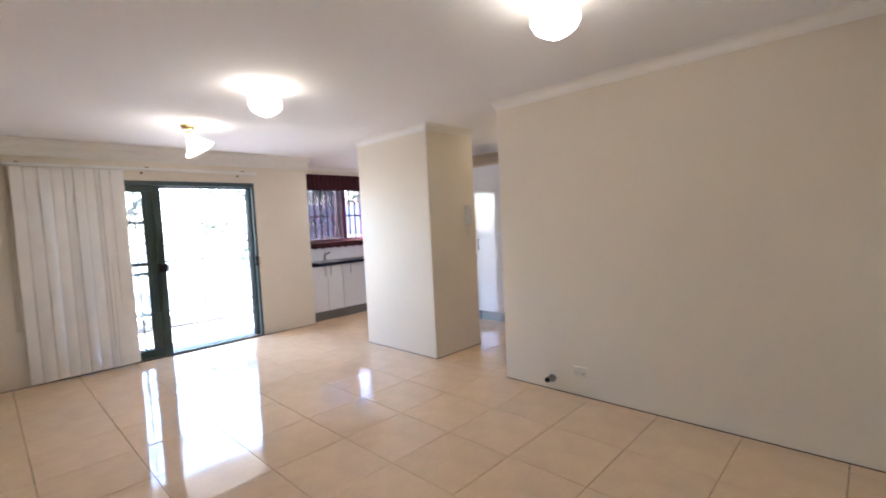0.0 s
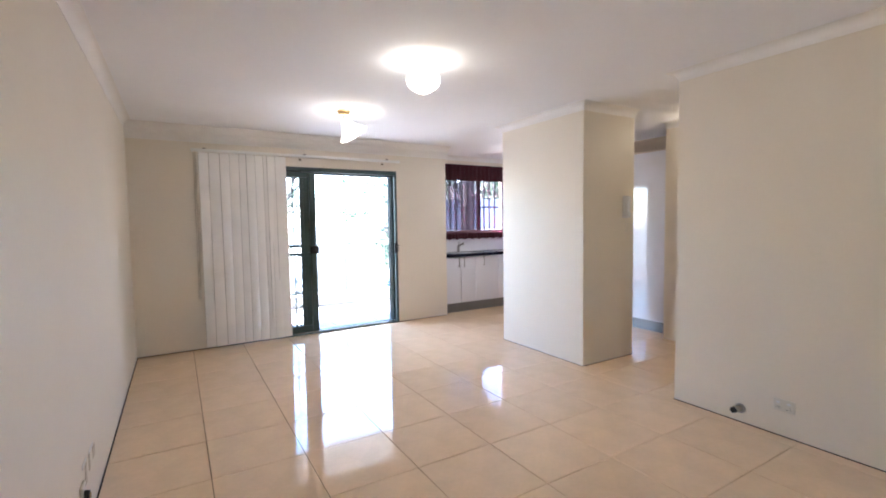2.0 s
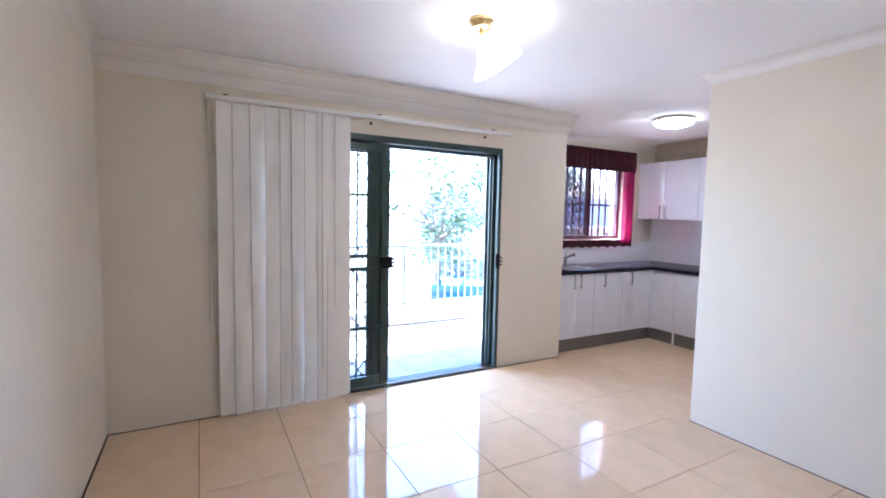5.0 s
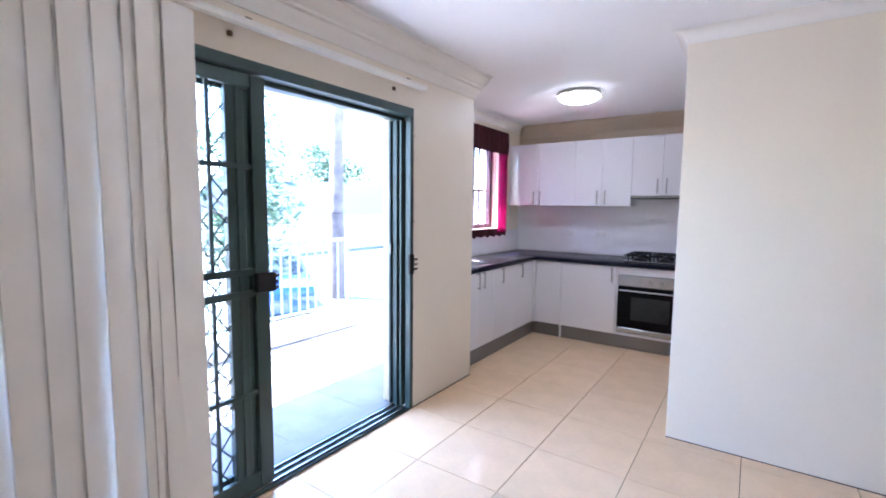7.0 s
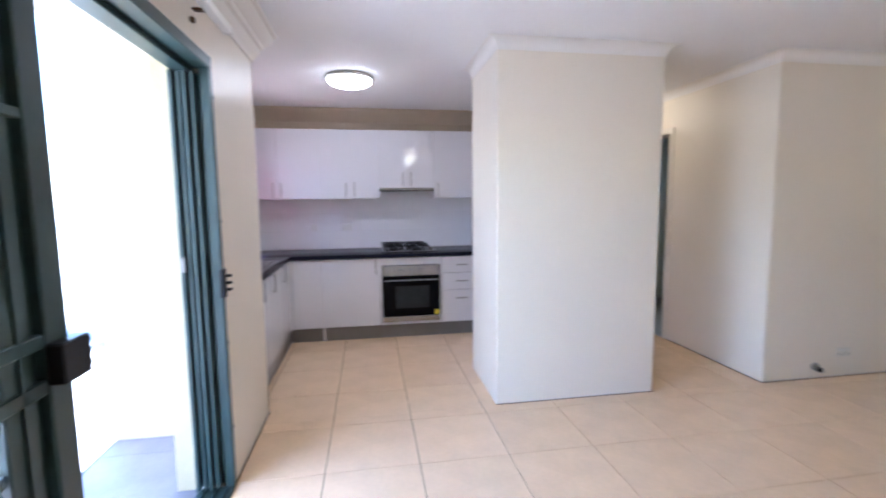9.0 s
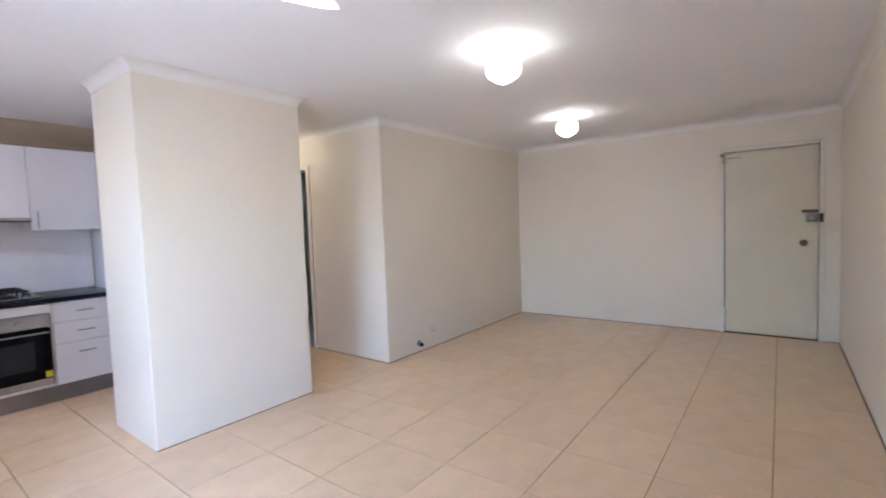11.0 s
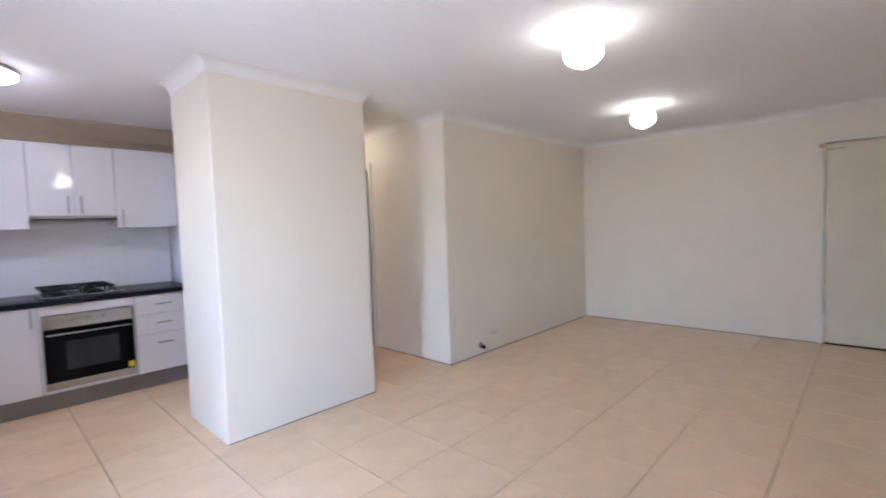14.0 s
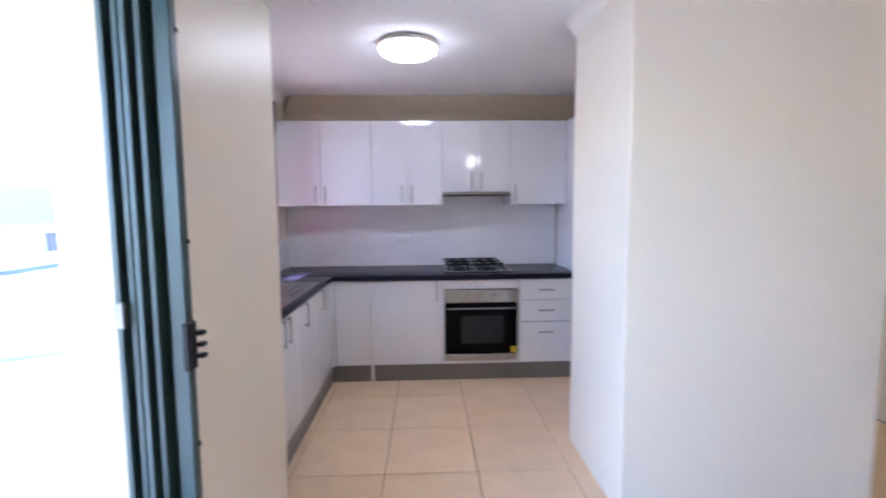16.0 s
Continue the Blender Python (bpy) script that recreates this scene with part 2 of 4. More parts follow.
bm = bmesh.new()
box(bm, OUT, WEST, SOUTH - 0.2, DY0, -0.2, CEIL)
box(bm, OUT, WEST, DY0, DY1, DZ, CEIL)
box(bm, OUT, WEST, DY1, 3.43, -0.2, CEIL)
box(bm, -6.70, WEST, 3.43, KS, -0.2, CEIL)
structure("wall_west", bm, M_WALL, "cream painted wall around the balcony sliding door")
structure("wall_south", one_box(OUT, 0.82, SOUTH - 0.2, SOUTH, -0.2, CEIL), M_WALL, "long plain cream painted wall with scuffs")
bm = bmesh.new()
box(bm, EAST, 0.82, SOUTH, -0.085, -0.2, CEIL)
box(bm, EAST, 0.82, -0.085, 0.775, 2.06, CEIL)
box(bm, EAST, 0.82, 0.775, NORTH, -0.2, CEIL)
structure("wall_east", bm, M_WALL, "cream painted wall with the entrance door")
structure("wall_north", one_box(HX1, 0.82, NORTH, NORTH + 0.1, -0.2, CEIL), M_WALL, "cream painted wall beside the hall opening")
structure("wall_pier", one_box(PX0, PX1, PY0, PY1, -0.2, CEIL, bevel=0.006, segments=2), M_WALL, "cream painted free-standing wall block beside the kitchen")
WY0, WY1, WZ0, WZ1 = 3.85, 5.18, 1.16, 2.16               # kitchen window
bm = bmesh.new()
box(bm, -6.70, KW, KS, WY0, -0.2, CEIL)
box(bm, -6.70, KW, WY0, WY1, -0.2, WZ0)
box(bm, -6.70, KW, WY0, WY1, WZ1, CEIL)
box(bm, -6.70, KW, WY1, KN + 0.2, -0.2, CEIL)
structure("wall_kitchen_west", bm, M_WALL, "cream kitchen wall with a curtained window")
structure("wall_kitchen_north", one_box(KW, -3.33, KN, KN + 0.2, -0.2, CEIL), M_CREAM_SHADED, "cream kitchen wall behind the cabinets")
structure("wall_hall_west", one_box(-3.33, HX0, 4.87, HN, -0.2, CEIL), M_WALL, "cream hall wall end beside the pantry")
structure("wall_hall_north", one_box(-3.33, HX1 + 0.14, HN, HN + 0.1, -0.2, CEIL), M_WALL, "cream wall at the end of the hall")
HD0, HD1 = 4.50, 5.30
bm = bmesh.new()
box(bm, HX1, HX1 + 0.14, NORTH + 0.1, HD0, -0.2, CEIL)
box(bm, HX1, HX1 + 0.14, HD0, HD1, 2.03, CEIL)
box(bm, HX1, HX1 + 0.14, HD1, HN, -0.2, CEIL)
structure("wall_hall_east", bm, M_WALL, "cream hall wall with a bathroom doorway")
# the east wall's small opening is unseen, added to let sky light in
bm = bmesh.new()
box(bm, -0.30, -0.15, NORTH + 0.1, 4.8, -0.2, CEIL)
box(bm, -0.30, -0.15, 5.1, HN + 0.1, -0.2, CEIL)
box(bm, -0.30, -0.15, 4.8, 5.1, -0.2, 1.7)
box(bm, -0.30, -0.15, 4.8, 5.1, 2.0, CEIL)
box(bm, HX1 + 0.14, -0.30, HN, HN + 0.1, -0.2, CEIL)
structure("wall_bathroom", bm, M_BATH, "dim grey-green bathroom walls beyond the hall doorway")
structure("floor_bathroom", one_box(HX1 + 0.002, -0.30, NORTH + 0.1, HN, -0.006, 0.004), M_BATHF, "pale blue bathroom floor beyond the doorway")
bm = bmesh.new()
box(bm, HX1 - 0.012, HX1 + 0.152, HD0 - 0.045, HD0 + 0.012, 0.0, 2.03, bevel=0.003)
box(bm, HX1 - 0.012, HX1 + 0.152, HD1 - 0.012, HD1 + 0.045, 0.0, 2.03, bevel=0.003)
box(bm, HX1 - 0.012, HX1 + 0.152, HD0 - 0.045, HD1 + 0.045, 2.02, 2.075, bevel=0.003)
structure("trim_bathroom_doorway", bm, M_TRIM, "cream painted timber frame of the bathroom doorway")


# dark open joint along the foot of the walls
M_JOINT = material("dark_open_joint", (0.03, 0.022, 0.016), 0.9, vary=0.2, scale=20)
bm = bmesh.new()
J, JH = 0.004, 0.005
box(bm, WEST, EAST, SOUTH, SOUTH + 0.008, -0.004, JH)
box(bm, EAST - J, EAST, SOUTH + 0.008, -0.118, -0.004, JH)
box(bm, EAST - J, EAST, 0.803, NORTH - J, -0.004, JH)
box(bm, HX1, EAST, NORTH - J, NORTH, -0.004, JH)
box(bm, HX1 - J, HX1, NORTH, HD0 - 0.05, -0.004, JH)
box(bm, WEST, WEST + J, SOUTH + 0.008, DY0, -0.004, JH)
box(bm, WEST, WEST + J, DY1 + 0.002, KS, -0.004, JH)
box(bm, PX0, PX1, PY0 - J, PY0, -0.004, 0.004)
box(bm, PX1, PX1 + J, PY0, PY1, -0.004, JH)
structure("trim_floor_joint", bm, M_JOINT, "dark open joint where tiles meet the walls", "floor joint")


# cornices
COVE = [(0.0, 2.342), (0.004, 2.342), *[(0.004 + 0.066 * (1 - math.cos(a * math.pi / 20)), 2.342 + 0.066 * math.sin(a * math.pi / 20)) for a in range(1, 11)], (0.070, CEIL), (0.0, CEIL)]
STEPPED = [(0.0, 2.255), (0.012, 2.255), (0.016, 2.268), (0.036, 2.285), (0.050, 2.305), (0.054, 2.322), (0.078, 2.326), (0.082, 2.340), (0.110, 2.352), (0.134, 2.378), (0.138, 2.392), (0.160, 2.396), (0.160, CEIL), (0.0, CEIL)]


def cornice(name, a, b, normal, start=0, end=0, profile=COVE, mat=M_COVE):
    """A moulding from a to b along a wall; start and end: 1 an inner corner, -1 an outer one, 0 square."""
    a, b, n = Vector((*a, 0)), Vector((*b, 0)), Vector((*normal, 0))
    d = (b - a).normalized()
    bm = bmesh.new()
    rings = [[bm.verts.new(p + d * (s * k * sign) + n * k + Vector((0, 0, z))) for k, z in profile] for p, s, sign in ((a, start, 1), (b, end, -1))]
    m = len(profile)
    for i in range(m):
        bm.faces.new((rings[0][i], rings[0][(i + 1) % m], rings[1][(i + 1) % m], rings[1][i]))
    bm.faces.new(rings[0]), bm.faces.new(rings[1][::-1])
    structure(name, bm, mat, "painted plaster cornice between wall and ceiling", "cornice", smooth=True)


cornice("cornice_west", (WEST, SOUTH), (WEST, KS), (1, 0), 0, 0, STEPPED)
cornice("cornice_south", (WEST + 0.1, SOUTH), (EAST, SOUTH), (0, 1), 0, 1)
cornice("cornice_east", (EAST, SOUTH), (EAST, NORTH), (-1, 0), 1, 1)
cornice("cornice_north", (HX1, NORTH), (EAST, NORTH), (0, -1), -1, 1)
cornice("cornice_pier_south", (PX0, PY0), (PX1, PY0), (0, -1), -1, -1)
cornice("cornice_pier_east", (PX1, PY0), (PX1, PY1), (1, 0), -1, 0)
cornice("cornice_pier_west", (PX0, PY0), (PX0, PY1), (-1, 0), -1, 0)
cornice("cornice_hall_east", (HX1, NORTH), (HX1, HN), (-1, 0), -1, 1)
cornice("cornice_hall_west", (HX0, 4.87), (HX0, HN), (1, 0), -1, 1)
cornice("cornice_hall_stub", (-3.33, 4.87), (HX0, 4.87), (0, -1), 0, -1)
cornice("cornice_kitchen_north", (KW, KN), (-3.33, KN), (0, -1), 1, 0, [(0.0, 2.27), (0.012, 2.27), (0.016, 2.283), (0.03, 2.30), (0.05, 2.335), (0.085, 2.37), (0.11, 2.385), (0.116, 2.398), (0.116, CEIL), (0.0, CEIL)], M_CREAM_SHADED)
cornice("cornice_kitchen_west", (KW, KS), (KW, KN), (1, 0), 0, 1)


# ---- balcony sliding door ----
def screen_door():
    """A sliding security door with diamond grille in its fixed frame, and the glass door behind it."""
    d = thing("door_2", (WEST, DY0, 0), "open dark green aluminium sliding balcony door with diamond security grille", "sliding door", kind="structure")
    fx0, fx1 = -5.985, -5.822
    part("head_frame", one_box(fx0, fx1, DY0, DY1, DZ - 0.052, DZ, bevel=0.004), M_GREEN, d)
    part("head_track", one_box(fx0 + 0.01, -5.90, DY0, DY1, DZ - 0.075, DZ - 0.053, bevel=0.003), M_GREEN, d)
    part("jamb", one_box(fx0, fx1, DY0, DY0 + 0.04, 0, DZ - 0.053, bevel=0.004), M_GREEN, d)
    part("jamb", one_box(-5.868, fx1, DY1 - 0.034, DY1, 0, DZ - 0.053, bevel=0.004), M_GREEN, d)
    for k in range(4):
        x = -5.892 - 0.028 * k
        part("jamb_rib", one_box(x - 0.008, x + 0.008, DY1 - 0.058 - 0.014 * (k % 2), DY1 - 0.001, 0.02, DZ - 0.077, bevel=0.002), M_GREEN, d)
    part("jamb_back", one_box(fx0, -5.869, DY1 - 0.012, DY1, 0.02, DZ - 0.077), M_GREEN, d)
    sill = part("sill", one_box(fx0, fx1, DY0 + 0.04, DY1 - 0.035, 0.0, 0.014, bevel=0.003), M_GREEN, d)
    for x in (-5.845, -5.895, -5.945):
        part("sill_rail", one_box(x - 0.004, x + 0.004, DY0 + 0.04, DY1 - 0.06, 0.0145, 0.026), M_STEEL, sill)
    # screen panel
    p0, p1, x0, x1 = DY0 + 0.045, 1.655, -5.872, -5.838
    panel = part("screen_panel", one_box(x0, x1, p1 - 0.075, p1, 0.03, 1.985, bevel=0.004), M_GREEN, d, "dark green screen stile")
    part("stile", one_box(x0, x1, p0, p0 + 0.07, 0.03, 1.985, bevel=0.004), M_GREEN, panel)
    for z0, z1 in ((0.03, 0.11), (0.975, 1.008), (1.078, 1.11), (1.925, 1.985)):
        part("rail", one_box(x0 + 0.003, x1 - 0.003, p0 + 0.071, p1 - 0.076, z0, z1, bevel=0.003), M_GREEN, panel)
    for z in (0.50, 1.565):
        part("rail", one_box(x0 + 0.006, x1 - 0.002, p0 + 0.071, p1 - 0.076, z, z + 0.022, bevel=0.002), M_GREEN, panel)
    part("inner_stile", one_box(x0 + 0.002, x1 - 0.010, p1 - 0.192, p1 - 0.106, 0.111, 1.924, bevel=0.003), M_GREEN, panel)
    part("stile_web", one_box(x0 + 0.004, x0 + 0.010, p1 - 0.105, p1 - 0.076, 0.111, 1.924), M_GREEN, panel)
    part("stile_rib", one_box(x1 - 0.0095, x1 - 0.003, p1 - 0.150, p1 - 0.138, 0.111, 1.924, bevel=0.001), M_GREEN, panel)
    for y in (0.72, 0.94, 1.16, 1.382):
        for z0, z1 in ((0.111, 0.974), (1.111, 1.924)):
            part("bar", one_box(x1 - 0.014, x1 - 0.001, y - 0.008, y + 0.008, z0, z1), M_GREEN, panel)
    # diamond grille
    bm = bmesh.new()
    y0, y1, z0, z1, step = p0 + 0.072, p1 - 0.193, 0.11, 1.925, 0.098
    for s in (1, -1):
        k = -40
        while k < 60:
            # z = s * slope * (y - y0) + c
            slope, c = 1.25, z0 + k * step * 1.25
            pts = []
            for y in (y0, y1):
                z = s * slope * (y - y0) + c
                pts.append((y, z))
            (ya, za), (yb, zb) = pts
            if za > zb:
                ya, za, yb, zb = yb, zb, ya, za
            if zb > z0 and za < z1:
                if za < z0:
                    ya, za = ya + (yb - ya) * (z0 - za) / (zb - za), z0
                if zb > z1:
                    yb, zb = ya + (yb - ya) * (z1 - za) / (zb - za), z1
                if zb - za > 0.01:
                    rod(bm, (-5.862 + 0.003 * s, ya, za), (-5.862 + 0.003 * s, yb, zb), 0.0042, seg=6)
            k += 1
    part("diamond_grille", bm, M_GREEN, panel, "dark diamond aluminium security grille")
    # glass door behind
    g = part("glass_panel", one_box(-5.937, -5.905, p1 - 0.165, p1 - 0.062, 0.03, 1.975, bevel=0.004), M_GREEN, d, "dark green glass door stile")
    part("stile", one_box(-5.937, -5.905, p0, p0 + 0.06, 0.03, 1.975, bevel=0.004), M_GREEN, g)
    part("rail", one_box(-5.935, -5.907, p0 + 0.061, p1 - 0.166, 0.03, 0.11, bevel=0.003), M_GREEN, g)
    part("rail", one_box(-5.935, -5.907, p0 + 0.061, p1 - 0.166, 1.915, 1.975, bevel=0.003), M_GREEN, g)
    pane = part("pane", one_box(-5.924, -5.918, p0 + 0.055, p1 - 0.160, 0.105, 1.92), M_GLASS, g, "clear glass")
    pane.visible_shadow = False
    part("interlock", one_box(-5.90, -5.876, p1 - 0.052, p1 - 0.022, 0.03, 1.975, bevel=0.003), M_GREEN, g)
    # lock
    bm = one_box(-5.837, -5.80, p1 - 0.085, p1 + 0.012, 0.995, 1.088, bevel=0.004)
    lock = part("lock", bm, M_BLACK, d, "black sliding door lock")
    for z in (1.01, 1.038, 1.066):
        part("lock_tongue", one_box(-5.828, -5.812, p1 + 0.013, p1 + 0.035, z - 0.008, z + 0.008, bevel=0.002), M_BLACK, lock)
    bm = one_box(-5.83, -5.81, DY1 - 0.052, DY1 - 0.006, 0.95, 1.085, bevel=0.004)
    keep = part("lock_keeper", bm, M_BLACK, d, "black lock keeper on the jamb")
    for z in (0.985, 1.017, 1.05):
        part("keeper_tooth", one_box(-5.809, -5.788, DY1 - 0.02, DY1 + 0.004, z - 0.006, z + 0.006, bevel=0.002), M_BLACK, keep)
    part("latch_plate", one_box(-5.985, -5.96, DY1 - 0.078, DY1 - 0.062, 1.08, 1.15, bevel=0.003), M_KICK, d)
    for z in (0.30, 0.72, 1.30, 1.86):
        part("screw_cap", one_box(-5.8215, -5.818, DY1 - 0.012, DY1 - 0.002, z, z + 0.012), M_BLACK, d)


screen_door()


# ---- vertical blind ----
def vertical_blind():
    b = thing("vertical_blind", (-5.74, 0.40, 0.03), "off-white fabric vertical blind drawn over the fixed door half", "blind")
    part("head_rail", one_box(-5.765, -5.722, 0.35, 2.74, 2.148, 2.178, bevel=0.006, segments=2), M_RAILW, b, "ivory aluminium track")
    part("rail_cap", one_box(-5.768, -5.719, 0.335, 0.352, 2.146, 2.18, bevel=0.004), M_RAILW, b)
    part("rail_cap", one_box(-5.768, -5.719, 2.738, 2.752, 2.146, 2.18, bevel=0.004), M_RAILW, b)
    for y in (0.46, 1.52, 2.58):
        br = part("bracket", one_box(-5.829, -5.735, y - 0.015, y + 0.015, 2.1785, 2.188, bevel=0.002), M_BROWN, b)
        part("bracket_screw", one_box(-5.829, -5.812, y - 0.05, y - 0.028, 2.118, 2.14, bevel=0.004), M_BROWN, br)
    rng = random.Random(4)
    starts = [0.40, 0.495, 0.60, 0.70, 0.795, 0.865, 0.96, 1.045, 1.085, 1.13, 1.175]
    for i, y in enumerate(starts):
        bm = bmesh.new()
        w, turn = 0.127, radians(7 + 5 * rng.random())
        bow = 0.003 + 0.004 * rng.random()
        sway = 0.022 * (rng.random() - 0.5)
        grid = []
        for j in range(9):
            u = j / 8
            row = []
            for k in range(9):
                v = k / 8
                s = (u - 0.5) * w
                dx = bow * (1 - (2 * u - 1) ** 2) + 0.004 * math.sin(3.1 * v + i)
                yy = y + w / 2 + s * math.cos(turn) + sway * (1 - v)
                xx = -5.756 - s * math.sin(turn) + dx + (0.004 if i % 3 == 1 else -0.002) + 0.006 * math.sin(i * 2.3 + 2 * v)
                row.append(bm.verts.new((xx, yy, 0.028 + v * (2.142 - 0.028))))
            grid.append(row)
        for j in range(8):
            for k in range(8):
                bm.faces.new((grid[j][k], grid[j + 1][k], grid[j + 1][k + 1], grid[j][k + 1]))
        front = [v.co.copy() for v in grid[0]]
        extra = bmesh.ops.extrude_face_region(bm, geom=list(bm.faces))
        for v in extra["geom"]:
            if isinstance(v, bmesh.types.BMVert):
                v.co.x -= 0.0012
        slat = part("slat", bm, M_BLIND, b, smooth=True)
        # thin darker strip on the front edge draws the overlap's shadow line
        hem = bmesh.new()
        for k in range(8):
            lo, hi = front[k], front[k + 1]
            a0, a1 = lo + Vector((0.0012, -0.0008, 0)), hi + Vector((0.0012, -0.0008, 0))
            dy = Vector((-0.0010, 0.0030 + 0.0025 * (i % 3) / 2, 0))
            quad = [hem.verts.new(p) for p in (a0, a0 + dy, a1 + dy, a1)]
            hem.faces.new(quad)
        bmesh.ops.remove_doubles(hem, verts=list(hem.verts), dist=1e-5)
        extra = bmesh.ops.extrude_face_region(hem, geom=list(hem.faces))
        for v in extra["geom"]:
            if isinstance(v, bmesh.types.BMVert):
                v.co.x -= 0.0008
        part("hem", hem, M_OVERLAP_SHADE, slat, "darker strip drawn for the shadow line where slats overlap")
        part("hanger", one_box(-5.747, -5.737, y + w / 2 - 0.008, y + w / 2 + 0.008, 2.1425, 2.1475), M_WHITEP, slat)
    cord = part("pull_cord", rod(rod(bmesh.new(), (-5.79, 0.352, 0.66), (-5.765, 0.358, 2.15), 0.003, seg=6), (-5.796, 0.370, 0.66), (-5.768, 0.372, 2.15), 0.003, seg=6), M_STAIN, b)
    part("cord_weight", one_box(-5.805, -5.782, 0.345, 0.378, 0.56, 0.66, bevel=0.006, segments=2), M_PLASTIC, cord, "ivory cord weight")


vertical_blind()


# ---- ceiling lamps ----
def globe_lamp(x, y):
    l = thing("ceiling_light", (x, y, CEIL), "lit white opal glass globe ceiling light on a pale gallery", "ceiling light", "globe ceiling lights")
    m = Matrix.Translation((x, y, CEIL))
    part("gallery", lathe(bmesh.new(), [(0.0, -0.0005), (0.062, -0.0005), (0.066, -0.012), (0.052, -0.028), (0.05, -0.045), (0.0, -0.045)], m), M_RAILW, l, smooth=True)
    part("globe", lathe(bmesh.new(), [(0.046, -0.046), (0.07, -0.055), (0.098, -0.078), (0.108, -0.11), (0.107, -0.138), (0.092, -0.165), (0.06, -0.188), (0.025, -0.205), (0.0, -0.212)], m), M_GLOBE, l, "glowing opal glass", smooth=True)


globe_lamp(-2.915, 1.60)
globe_lamp(-0.90, 1.99)

l = thing("spot_light", (-4.39, 1.555, CEIL), "lit ceiling spotlight with tilted white bell shade and brass cup", "ceiling light")
m = Matrix.Translation((-4.39, 1.555, CEIL))
part("cup", lathe(bmesh.new(), [(0.0, -0.0005), (0.062, -0.0005), (0.064, -0.012), (0.055, -0.022), (0.05, -0.045), (0.02, -0.055), (0.0, -0.055)], m), M_BRASS, l, "pale brass ceiling cup", smooth=True)
part("swivel", rod(bmesh.new(), (-4.39, 1.555, CEIL - 0.054), (-4.385, 1.557, CEIL - 0.09), 0.014), M_BRASS, l)
tilt = Matrix.Translation((-4.385, 1.557, CEIL - 0.085)) @ Vector((-0.22, -0.46, 0.86)).to_track_quat("Z", "Y").to_matrix().to_4x4() @ Matrix.Diagonal((1.12, 1.12, 1.2, 1))
part("shade", lathe(bmesh.new(), [(0.02, 0.0), (0.035, -0.012), (0.05, -0.05), (0.085, -0.10), (0.122, -0.135), (0.116, -0.135), (0.08, -0.104), (0.045, -0.055), (0.0, -0.03)], tilt), lit("lit_bell_glass", (1.0, 0.86, 0.66), GLOBE * 0.8), l, "glowing opal glass bell", smooth=True)

l = thing("dome_light", (-5.265, 4.35, CEIL), "lit round flush kitchen ceiling light with white rim", "ceiling light")
m = Matrix.Translation((-5.265, 4.35, CEIL))
part("rim", lathe(bmesh.new(), [(0.0, -0.0005), (0.180, -0.0005), (0.189, -0.010), (0.188, -0.022), (0.178, -0.030), (0.0, -0.030)], m, 48), material("grey_beige_metal_rim", (0.55, 0.51, 0.46), 0.4), l, "grey-beige metal rim", smooth=True)
part("dome", lathe(bmesh.new(), [(0.176, -0.0305), (0.17, -0.05), (0.145, -0.068), (0.10, -0.082), (0.05, -0.09), (0.0, -0.092)], m, 48), M_DOME, l, "glowing frosted dome", smooth=True)
for a in (0.4, 2.5, 4.6):
    part("clip", one_box(-5.265 + 0.186 * math.cos(a) - 0.012, -5.265 + 0.186 * math.cos(a) + 0.012, 4.35 + 0.186 * math.sin(a) - 0.012, 4.35 + 0.186 * math.sin(a) + 0.012, CEIL - 0.048, CEIL - 0.0305, bevel=0.003), M_BRASS, l)

l = thing("hall_light", (-2.80, 4.85, CEIL), "lit small round hall ceiling light", "ceiling light")
m = Matrix.Translation((-2.80, 4.85, CEIL))
part("gallery", lathe(bmesh.new(), [(0.0, -0.0005), (0.062, -0.0005), (0.066, -0.012), (0.05, -0.045), (0.0, -0.045)], m), M_RAILW, l, smooth=True)
part("globe", lathe(bmesh.new(), [(0.046, -0.046), (0.098, -0.078), (0.108, -0.11), (0.092, -0.165), (0.025, -0.205), (0.0, -0.212)], m), M_HALL, l, smooth=True)


# ---- kitchen ----
BACK, LEFT = 5.045, -5.925         # faces of the cabinet doors: back run (y) and window run (x)
CT = 0.87                        # worktop height


def bow_handle(a, b, out, parent):
    """A bar handle from a to b that stands off along out."""
    a, b, o = Vector(a), Vector(b), Vector(out)
    d = (b - a).normalized() * 0.012
    bm = rod(bmesh.new(), a + o, b + o, 0.0062, seg=10)
    rod(bm, a + d, a + d + o, 0.0045, seg=8)
    rod(bm, b - d, b - d + o, 0.0045, seg=8)
    part("handle", bm, M_NICKEL, parent, "satin nickel bar handle", smooth=True)


def door_y(parent, x0, x1, z0, z1, face, handle=None, name="door", vertical=True, thick=0.018):
    """A cabinet front that looks towards -y."""
    d = part(name, one_box(x0 + 0.0016, x1 - 0.0016, face, face + thick, z0 + 0.0016, z1 - 0.0016, bevel=0.0018), M_GLOSS, parent)
    if handle:
        x, z = handle
        if vertical:
            bow_handle((x, face, z - 0.075), (x, face, z + 0.075), (0, -0.028, 0), d)
        else:
            bow_handle((x - 0.06, face, z), (x + 0.06, face, z), (0, -0.028, 0), d)
    return d


